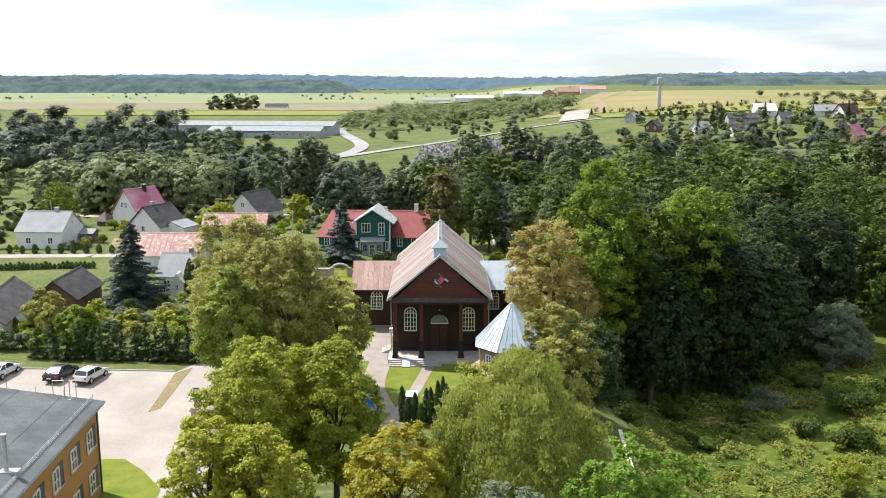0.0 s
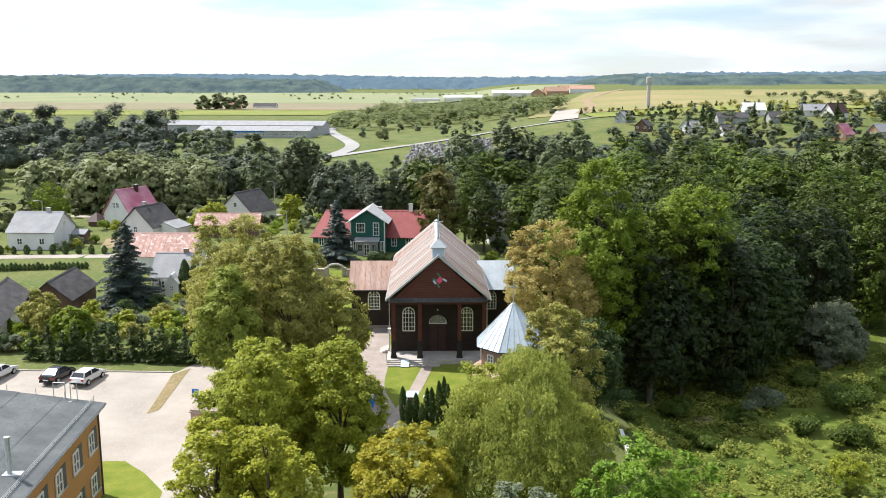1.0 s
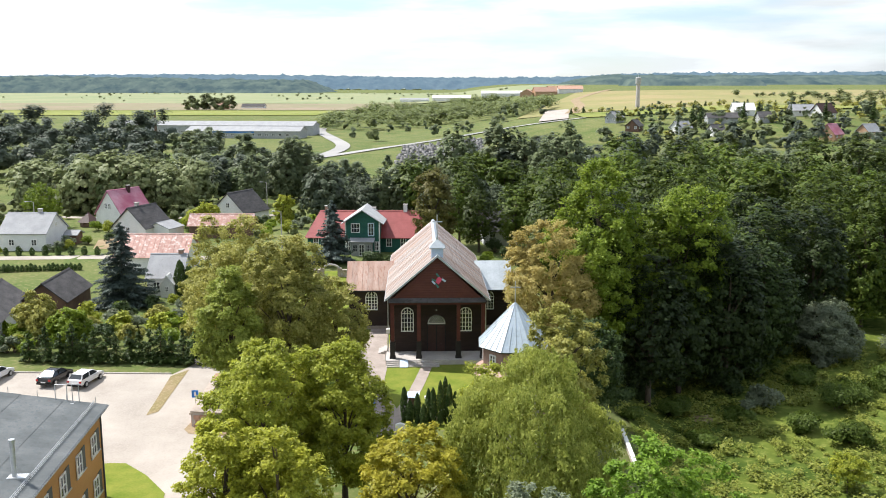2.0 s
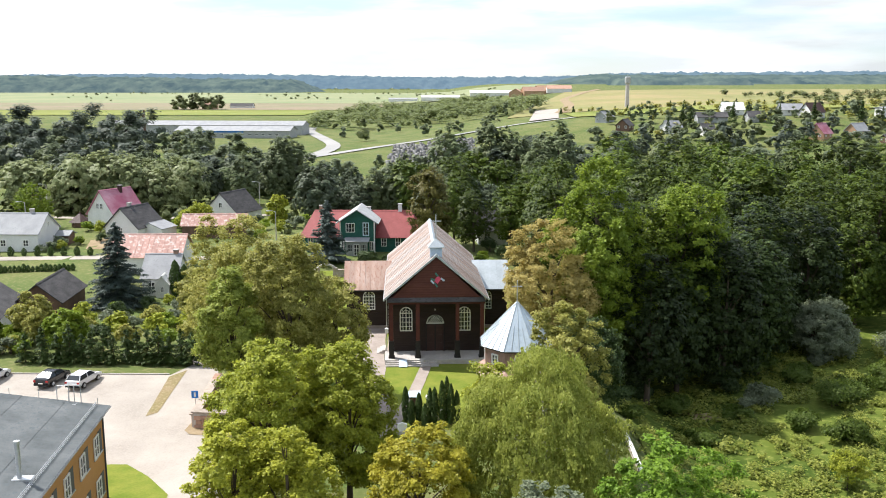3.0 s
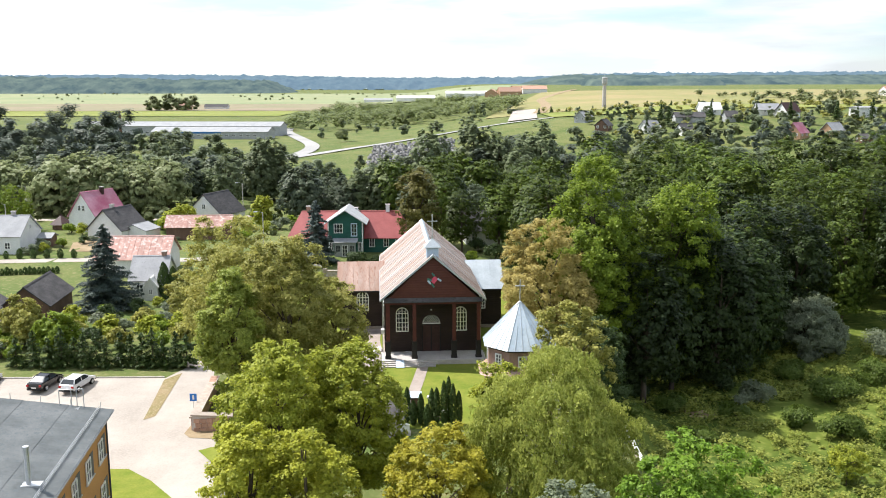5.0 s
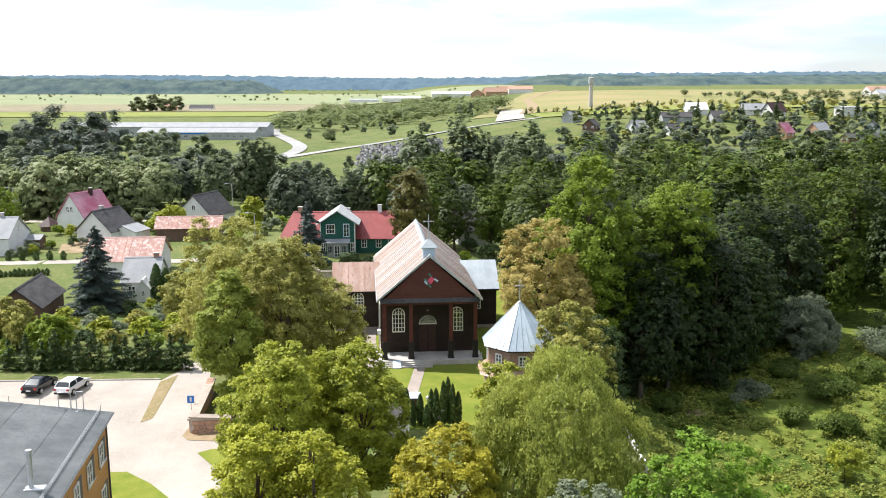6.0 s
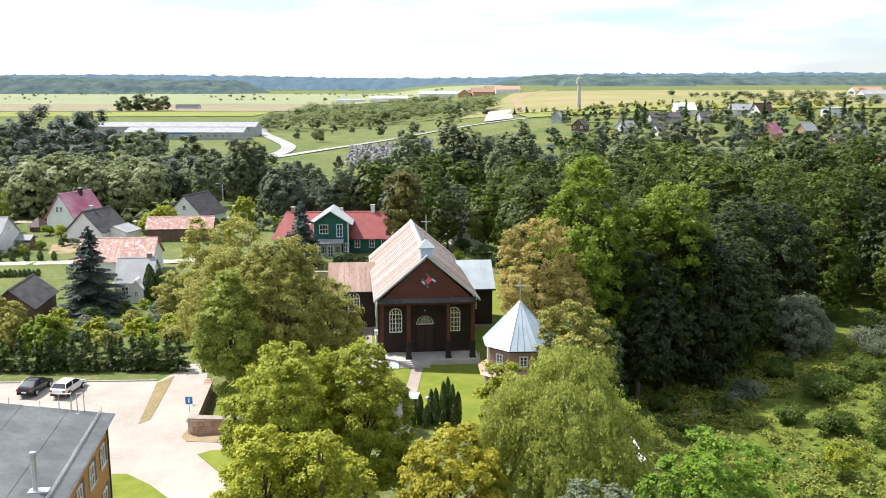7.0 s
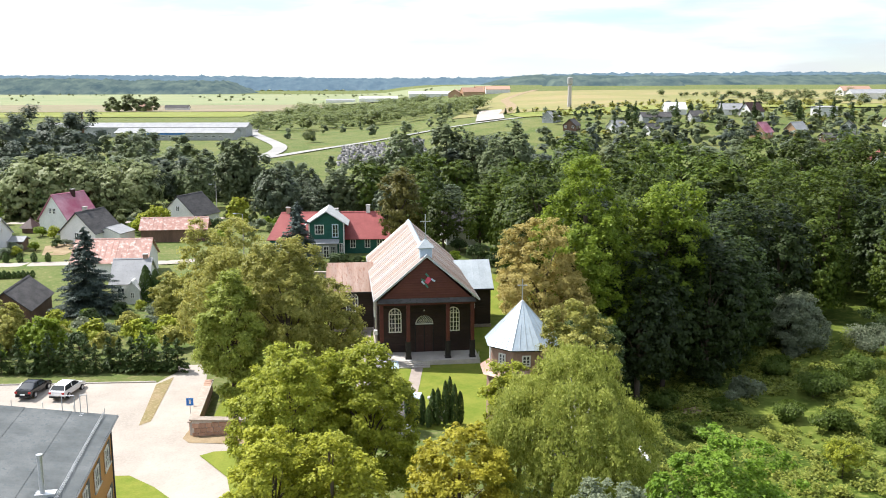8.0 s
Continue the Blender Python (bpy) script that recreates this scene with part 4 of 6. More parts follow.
for cx in (-5.2, -2.15, 2.45, 5.3):
    col = part("column", boxes((cx - 0.21, cx + 0.21, -1.95, -1.53, 2.6, 6.95)), M_POST_RED, church, "square oxblood-red porch column")
    part("base", boxes((cx - 0.29, cx + 0.29, -2.03, -1.45, 0.72, 2.6), (cx - 0.36, cx + 0.36, -2.1, -1.38, 0.55, 0.75)), M_POST_BLACK, col, "black tarred base")
for i in range(3):
    window(church, pose((-3.5, 3.4, 0)[i], 0.9, (3.0, 3.0, 3.95)[i]), (1.5, 1.5, 2.1)[i], (2.95, 2.95, 1.08)[i], (4, 4, 1)[i], (4, 4, 1)[i], True) if i < 2 else None
fan = bmesh.new()
fo = [(1.05 * math.cos(math.pi * i / 14), 1.05 * math.sin(math.pi * i / 14)) for i in range(15)]
ring = [[fan.verts.new((x * k, y, z * k + (0 if k == 1 else 0.09))) for x, z in fo] for k, y in ((1, 0.0), (1, -0.09), (0.9, -0.09), (0.9, 0.0))]
for a, b in zip(ring, ring[1:]):
    for i in range(15):
        fan.faces.new((a[i], a[(i + 1) % 15], b[(i + 1) % 15], b[i]))
for k in range(-4, 5):
    for s in (-1, 1):
        x0 = k * 0.24
        x1, z1 = x0, 0.05
        while x1 * x1 + z1 * z1 < 0.9 and z1 < 1:
            x1 += s * 0.02
            z1 += 0.026
        if abs(x0) < 0.92 and z1 > 0.15:
            tube(fan, [(x0, -0.05, 0.05), (x1, -0.05, z1)], [0.02, 0.02], 4)
fanlight = part("fanlight", fan, M_WHITE, church, "white half-round fanlight with diamond lattice")
fanlight.matrix_local = pose(-0.05, 0.9, 3.9)
pb = bmesh.new()
pb.faces.new([pb.verts.new((x * 0.92, -0.025, z * 0.92 + 0.04)) for x, z in fo])
part("pane", pb, M_GLASS, fanlight)
for sx in (-1, 1):
    door = part("door_leaf", boxes((sx * 0.52 - 0.47 - 0.05, sx * 0.52 + 0.47 - 0.05, 0.82, 0.9, 0.56, 3.75)), M_DOOR, church, "brown panelled church door leaf")
    part("panel", boxes(*[(sx * 0.52 - 0.36, sx * 0.52 + 0.26, 0.79, 0.82, z, z + 0.85) for z in (0.7, 1.7, 2.75)]), M_DOOR, door)
# solid black strip paints the darkness of a gap; the leaves are closed
part("dark_gap_strip", boxes((-0.13, 0.02, 0.815, 0.86, 0.56, 3.78)), M_POST_BLACK, church, "black strip in place of the dark gap between the doors")
for dx in (-1.12, 1.02):
    part("door_jamb", boxes((dx - 0.06, dx + 0.06, 0.76, 0.9, 0.55, 3.9)), M_POST_BLACK, church)
part("porch_lamp", boxes((-0.12, 0.0, 0.72, 0.9, 5.55, 5.68)), M_WHITE, church, "small white lamp above the door")
# porch floor and steps
part("porch_floor", boxes((-6.0, 6.1, -2.75, 0.9, 0.0, 0.55)), M_CONC, church, "worn concrete porch floor")
for i in range(3):
    part("step", boxes((-5.9, 0.2, -3.05 - 0.32 * i, -2.75 - 0.32 * i, 0.0, 0.42 - 0.14 * i)), M_CONC, church)
for i in range(3):
    part("step", boxes((-7.3 - 0.3 * i + 0.9, -6.0, 1.6, 3.8, 0.0 + 0.0, 0.45 - 0.15 * i)) if i == 0 else boxes((-6.4 - 0.32 * i, -6.4 - 0.32 * (i - 1), 1.6, 3.8, 0, 0.45 - 0.15 * i)), M_CONC, church)
ramp = part("ramp", slab((-4.35, -3.95, 0.12), (-3.4, -3.95, 0.12), (-3.4, -2.7, 0.62), (-4.35, -2.7, 0.62), 0.05), M_SKYBLUE, church, "pale blue wheel ramp over the steps")
part("handrail", boxes((-6.05, -5.98, -2.75, -2.7, 0.55, 1.4), (5.9, 5.97, -2.75, -2.7, 0.55, 1.4)), M_ZINC, church)
part("meter_box", boxes((-6.0, -5.6, 0.4, 1.0, 2.9, 3.4)), M_WHITE, church, "white metal box on the corner")
part("downpipe", boxes((-5.85, -5.74, 0.78, 0.88, 0.2, 7.3), (5.74, 5.85, 0.78, 0.88, 0.2, 7.3)), M_ZINC, church)
# the painted emblem in the gable
emb = part("emblem", boxes((-0.28, 0.28, -1.93, -1.9, -0.3, 0.45)), M_PINKPAINT, church, "pink flower-like painted emblem with green leaves")
emb.matrix_local = pose(0.1, -0.02, 9.75, 0, 38, 0)
for k, (dx, dz, mt) in enumerate(((-0.55, 0.38, M_TEALPAINT), (-0.5, -0.1, M_TEALPAINT), (0.48, 0.42, M_SKYBLUE), (-0.22, -0.52, M_SKYBLUE), (0.42, -0.42, M_TEALPAINT))):
    lf = part("leaf_shape", boxes((dx - 0.26, dx + 0.26, -1.945, -1.93, dz - 0.10, dz + 0.10)), mt, emb)
    lf.matrix_local = pose(0, 0, 0, 0, (40, -50, -10, 30, 60)[k] * 0.3, 0)
# the ridge turret and its cross
turret = part("turret", boxes((-0.68, 0.68, -1.3, 0.06, 12.0, 13.55)), M_SKYBLUE, church, "pale blue square ridge turret")
tb = bmesh.new()
tc = [tb.verts.new(p) for p in ((-0.95, -1.57, 13.5), (0.95, -1.57, 13.5), (0.95, 0.33, 13.5), (-0.95, 0.33, 13.5))]
tl = [tb.verts.new((v.co.x, v.co.y, 13.42)) for v in tc]
ta = tb.verts.new((0, -0.62, 14.45))
for i in range(4):
    tb.faces.new((tc[i], tc[(i + 1) % 4], ta))
    tb.faces.new((tl[i], tl[(i + 1) % 4], tc[(i + 1) % 4], tc[i]))
tb.faces.new(tl[::-1])
part("turret_roof", tb, M_ROOF_PALE, turret)
part("cross", boxes((-0.05, 0.05, -0.67, -0.57, 14.3, 17.2), (-0.6, 0.6, -0.66, -0.58, 16.35, 16.45), (-0.12, 0.12, -0.68, -0.56, 14.35, 14.6)), M_ZINC, turret, "tall thin metal cross")
# side wings
for sx, x0, x1, mat_, lab in ((-1, 5.3, 11.3, M_ROOF_RUST, "rusty brown tin roof"), (1, 5.3, 9.9, M_ROOF_PALE, "pale grey tin roof")):
    a, b = sorted((sx * x0, sx * x1))
    wing = part("wing", boxes((a, b, 13.0, 20.4, 0.0, 5.5)), M_BOARD_DARK, church, "dark boarded side wing")
    wb = bmesh.new()
    for x in (a, b):
        wb.faces.new([wb.verts.new(p) for p in ((x, 13.0, 5.5), (x, 20.4, 5.5), (x, 16.7, 8.2))])
    part("gable", wb, M_BOARD_DARK, wing)
    part("plinth", boxes((a - 0.08, b + 0.08, 12.9, 20.5, -0.2, 0.45)), M_STONE, wing)
    o0, o1 = sorted((sx * (x0 + 0.1), sx * (x1 + 0.35)))
    sheeted_slope(wing, (o0, 12.5, 5.35), (o1, 12.5, 5.35), (o1, 16.7, 8.45), (o0, 16.7, 8.45), 9 if sx < 0 else 6, mat_)
    sheeted_slope(wing, (o0, 20.9, 5.35), (o1, 20.9, 5.35), (o1, 16.7, 8.45), (o0, 16.7, 8.45), 9 if sx < 0 else 6, mat_)
    part("fascia", boxes((o0, o1, 12.42, 12.5, 5.12, 5.32)), M_POST_BLACK, wing)
    window(church, pose(-8.35 if sx < 0 else 7.0, 13.0, 2.6), 1.6, 2.55, 4, 4, True)
for y in (4.5, 9.0, 22.5):
    for sx in (-1, 1):
        window(church, pose(sx * 5.6, y, 3.0, 0, 0, -90 if sx < 0 else 90), 1.5, 2.9, 4, 4, True)


# ---- the belfry ----
belfry = empty("belfry", pose(7.85, -24.0, 0), "octagonal wooden belfry with pale pointed tin roof", "belfry")


def octagon(r, z, rot=22.5):
    return [(r * math.cos(radians(rot + 45 * i)), r * math.sin(radians(rot + 45 * i)), z) for i in range(8)]


def drum(r0, z0, r1, z1):
    bm = bmesh.new()
    a, b = [bm.verts.new(p) for p in octagon(r0, z0)], [bm.verts.new(p) for p in octagon(r1, z1)]
    for i in range(8):
        bm.faces.new((a[i], a[(i + 1) % 8], b[(i + 1) % 8], b[i]))
    bm.faces.new(b)
    bm.faces.new(a[::-1])
    return bm


part("upper_wall", drum(3.05, 6.6, 3.05, 8.9), M_PINKWOOD, belfry, "bleached pinkish-brown boarded upper storey")
part("lower_wall", drum(3.3, -0.3, 3.3, 6.5), M_PINKWOOD, belfry)
part("skirt_roof", drum(3.95, 6.3, 3.06, 6.95), M_ROOF_RUST, belfry, "narrow rusty skirt roof")
part("cornice", drum(3.35, 8.75, 3.4, 9.0), M_POST_BLACK, belfry)
RB, ZE, ZA = 3.5, 8.9, 12.7
ec = octagon(RB, ZE)
for i in range(8):
    p, q, apex = Vector(ec[i]), Vector(ec[(i + 1) % 8]), Vector((0, 0, ZA))
    bm = bmesh.new()
    n = (q - p).cross(apex - p).normalized()
    lo = [bm.verts.new(v - n * 0.06) for v in (p, q)]
    hi = [bm.verts.new(v) for v in (p, q)]
    top = bm.verts.new(apex)
    bm.faces.new((hi[0], hi[1], top))
    bm.faces.new((lo[0], lo[1], hi[1], hi[0]))
    bm.faces.new((lo[1], lo[0], top))
    facet = part("roof_sheet", bm, M_ROOF_BELL, belfry)
    sb = bmesh.new()
    for k in (0.0, 0.25, 0.5, 0.75):
        a = p.lerp(q, k)
        f = 1 - 2 * abs(k - 0.5) if k else 1.0
        tube(sb, [a + n * 0.02, a.lerp(apex if not k else p.lerp(q, 0.5).lerp(apex, 1) * 1.0, 0.97 if k in (0.0, 0.5) else 0.5) + n * 0.02], [0.035, 0.03], 4)
    part("seam", sb, M_ROOF_PALE, facet)
for i in range(8):
    a = radians(45 * i)
    w = window(belfry, pose(2.83 * math.cos(a), 2.83 * math.sin(a), 7.35, 0, 0, 45 * i + 90), 0.75, 1.0, 2, 3, False, M_PLASTER)
part("finial_cross", boxes((-0.04, 0.04, -0.04, 0.04, 12.6, 14.6), (-0.45, 0.45, -0.035, 0.035, 14.0, 14.08)), M_ZINC, belfry, "thin metal cross on the point")


# ---- houses ----
def house(x, y, yaw, length, depth, eave, ridge, wall_mat, roof_mat, label, z=None, hip=0.0, over=0.4, windows=(), chimneys=(), category="house", name="house", sheets=0, group=""):
    """A gabled house whose ridge runs along its local x; windows: side, place along it, foot, width, height."""
    z = ground_z(x, y) if z is None else z
    e = empty(name, pose(x, y, z, 0, 0, yaw), label, category, group)
    a, d = length / 2, depth / 2
    bm = boxes((-a, a, -d, d, -0.6, eave))
    g = [(-a, -d, eave), (a, -d, eave), (a, d, eave), (-a, d, eave), (-a + hip, 0, ridge - 0.15), (a - hip, 0, ridge - 0.15)]
    vs = [bm.verts.new(p) for p in g]
    for f in ((0, 1, 5, 4), (2, 3, 4, 5), (1, 2, 5), (3, 0, 4)):
        bm.faces.new([vs[i] for i in f])
    part("wall", bm, wall_mat, e)
    slope = (ridge - eave) / d
    oz = eave - over * slope + 0.08
    for s in (-1, 1):
        c = ((-a - over, s * (d + over), oz), (a + over, s * (d + over), oz), (a + over - hip, 0, ridge + 0.08), (-a - over + hip, 0, ridge + 0.08))
        if sheets and not hip:
            sheeted_slope(e, c[0], c[1], c[2], c[3], sheets, roof_mat)
        else:
            part("roof", slab(*c, 0.14), roof_mat, e)
    if hip:
        for s in (-1, 1):
            hb = bmesh.new()
            hv = [hb.verts.new(p) for p in ((s * (a + over), -d - over, oz), (s * (a + over), d + over, oz), (s * (a + over - hip), 0, ridge + 0.08))]
            lv = [hb.verts.new(v.co - Vector((0, 0, 0.14))) for v in hv]
            hb.faces.new(hv)
            hb.faces.new(lv[::-1])
            for i in range(3):
                hb.faces.new((hv[i], lv[i], lv[(i + 1) % 3], hv[(i + 1) % 3]))
            part("roof", hb, roof_mat, e)
    part("ridge_cap", prism([(-0.2, -0.1), (0, 0.06), (0.2, -0.1), (0, -0.02)], -a - over + hip, a + over - hip), roof_mat, e).matrix_local = pose(0, 0, ridge + 0.1, 0, 0, 90)
    for side, u, foot, w, h in windows:
        m = {"S": pose(u, -d, foot), "N": pose(u, d, foot, 0, 0, 180), "W": pose(-a, u, foot, 0, 0, -90), "E": pose(a, u, foot, 0, 0, 90)}[side]
        window(e, m, w, h, 2, 2 if h < 1.8 else 3)
    for cx, cy, ct, cm in chimneys:
        ch = part("chimney", boxes((cx - 0.35, cx + 0.35, cy - 0.35, cy + 0.35, eave, ct)), cm, e)
        part("cap", boxes((cx - 0.43, cx + 0.43, cy - 0.43, cy + 0.43, ct, ct + 0.12)), M_CONC, ch)
    return e


# the green house with the red roof behind the church
GZ = 1.5
gh = house(-15.0, 64.4, 0, 21.5, 9.6, 3.1, 7.0, M_TEAL, M_RED_ROOF, "green wooden house with red tin roof and white-framed windows", z=GZ, hip=2.2, over=0.5,
           windows=[("S", u, 1.1, 1.0, 1.6) for u in (-9.2, -6.8, 4.2, 6.8, 9.0)], chimneys=((6.9, 0.1, 8.2, M_WHITE), (-7.8, 0.1, 7.9, M_BRICK), (1.0, 0.2, 7.6, M_WHITE)))
gb = bmesh.new()
box(gb, -3.4, 2.7, -7.4, 0, -0.6, 6.0)
gvs = [gb.verts.new(p) for p in ((-3.4, -7.4, 6.0), (2.7, -7.4, 6.0), (-0.35, -7.4, 8.0), (-3.4, 0.5, 6.0), (2.7, 0.5, 6.0), (-0.35, 0.5, 8.0))]
for f in ((0, 1, 2), (1, 4, 5, 2), (3, 0, 2, 5)):
    gb.faces.new([gvs[i] for i in f])
part("front_wing", gb, M_TEAL, gh, "projecting two-storey green front wing")
for sx in (-1, 1):
    part("front_roof", slab((-0.35 + sx * 3.9, -8.0, 5.75), (-0.35, -8.0, 8.3), (-0.35, 1.2, 8.3), (-0.35 + sx * 3.9, 1.2, 5.75), 0.14), M_GREYWOOD, gh, "pale grey roof of the front wing")
    part("corner_board", boxes((-0.35 + sx * 3.05 - 0.1, -0.35 + sx * 3.05 + 0.1, -7.46, -7.3, 0, 6.0)), M_WHITE, gh)
window(gh, pose(-1.6, -7.42, 4.1), 1.6, 1.7, 3, 2)
window(gh, pose(1.2, -7.42, 3.5), 1.15, 2.4, 2, 3, frame_mat=M_SKYBLUE, wide=0.16, name="balcony_door")
for u in (-2.9, 2.2):
    window(gh, pose(u, -7.42, 0.8), 0.7, 1.7, 2, 2)
porch = part("veranda", boxes((-2.2, 1.5, -9.0, -7.4, -0.3, 2.6)), M_GREYWOOD, gh, "grey glazed veranda with white door")
part("veranda_roof", slab((-2.6, -9.4, 2.75), (1.9, -9.4, 2.75), (1.9, -7.4, 3.2), (-2.6, -7.4, 3.2), 0.1), M_SLATE_LT, porch)
window(porch, pose(-0.35, -9.02, 0.15), 1.0, 2.1, 2, 3, name="door")
for u in (-1.55, 0.9):
    window(porch, pose(u, -9.02, 0.9), 0.95, 1.3, 3, 2, frame_mat=M_GREYWOOD)
part("step", boxes((-1.2, 0.5, -9.9, -9.0, -0.3, 0.1)), M_CONC, porch)

# village houses to the west
house(-82.6, 72.2, 0, 9.2, 9.6, 3.5, 6.8, M_PLASTER, M_SLATE_LT, "white rendered cottage with pale grey roof", over=0.3,
      windows=[("S", -2.2, 1.0, 1.1, 1.3), ("S", 2.2, 1.0, 1.1, 1.3), ("E", 2.0, 1.0, 0.8, 1.2), ("E", 0.0, 4.2, 0.7, 0.9)], chimneys=((1.5, 0.3, 7.5, M_CONC),))
house(-74.2, 98.2, 62, 8.5, 8.6, 3.4, 8.6, M_PLASTER, M_PINK_ROOF, "white house with magenta-pink tin roof", over=0.35,
      windows=[("W", 0.9, 4.5, 0.9, 1.3), ("W", -0.3, 4.5, 0.9, 1.3), ("S", 0, 1.0, 1.1, 1.3)], chimneys=((1.0, -0.5, 9.3, M_DOOR),))
house(-65.6, 85.6, 70, 8.4, 8.4, 2.6, 6.5, M_PLASTER, M_SLATE, "white cottage with steep dark-grey slate roof", over=0.35,
      windows=[("W", 0.3, 1.2, 1.0, 1.3)], chimneys=((-1.0, 0.4, 7.2, M_CONC),))
house(-60.6, 84.6, 72, 5.0, 6.0, 2.2, 3.3, M_PLASTER, M_SLATE_LT, "low side annexe with pale grey roof", over=0.2, name="annexe")
house(-50.8, 52.0, 2, 12.0, 9.0, 2.9, 6.0, M_PLASTER, M_ROOF_PATCHY, "long low outbuilding with patchy rusty-red tin roof", sheets=14, name="outbuilding")
house(-43.0, 34.6, 4, 5.2, 7.6, 2.9, 5.8, M_PLASTER, M_SLATE_LT, "small white cottage with grey sheet roof", over=0.3,
      windows=[("S", -1.2, 1.0, 1.1, 1.2)], chimneys=((1.8, 0.2, 6.4, M_BRICK),))
house(-42.0, 30.4, 94, 2.0, 2.0, 2.2, 3.4, M_PLASTER, M_WHITE, "small white entrance porch of the cottage", over=0.2, windows=[("W", 0, 0.9, 0.6, 0.9)], name="entrance_porch")
house(-55.4, 22.1, 94.6, 10.2, 6.0, 2.5, 4.9, M_BROWNWOOD, M_SLATE, "dark wooden barn with grey slate roof", over=0.4, name="barn", windows=[("E", 0, 1.0, 0.8, 0.8)])
house(-59.9, 11.0, 104, 17.5, 6.0, 2.6, 4.9, M_PLASTER, M_SLATE, "old whitewashed barn with grey slate roof", over=0.4, name="barn")
house(-48.5, 86.0, 3, 13.0, 5.2, 2.8, 4.7, M_BROWNWOOD, M_ROOF_PATCHY, "long shed with flaking whitish and rusty roof", sheets=15, name="shed", over=0.4)
house(-50.2, 108.0, 68, 9.5, 9.4, 2.6, 7.0, M_PLASTER, M_SLATE, "white house with steep dark-grey roof behind the shed", over=0.3,
      windows=[("W", 0.0, 3.6, 1.0, 1.2)])
house(9.2, 71.0, 8, 6, 7, 3.0, 6.4, M_PLASTER, M_SLATE, "grey-roofed house half hidden behind the trees", windows=[("S", 1.2, 1.0, 1.2, 1.3), ("S", -1.4, 1.0, 1.2, 1.3)])
house(-77.2, 76.5, 0, 3.6, 3.2, 2.0, 2.6, M_BROWNWOOD, M_SLATE_LT, "small lean-to shed beside the white cottage", over=0.4, name="lean_to")
hut = empty("garden_hut", pose(-82.6, 98.5, 0), "hexagonal wooden garden hut with red-brown roof", "hut")
for nm, r0, z0, r1, z1, mt in (("wall", 1.9, -0.1, 1.9, 1.2, M_BROWNWOOD), ("roof", 2.5, 1.1, 0.3, 2.9, M_DOOR), ("vent", 0.3, 2.85, 0.05, 3.4, M_DOOR)):
    part(nm, drum(r0, z0, r1, z1), mt, hut)

# houses on the rise to the north-east
HR = random.Random(8)
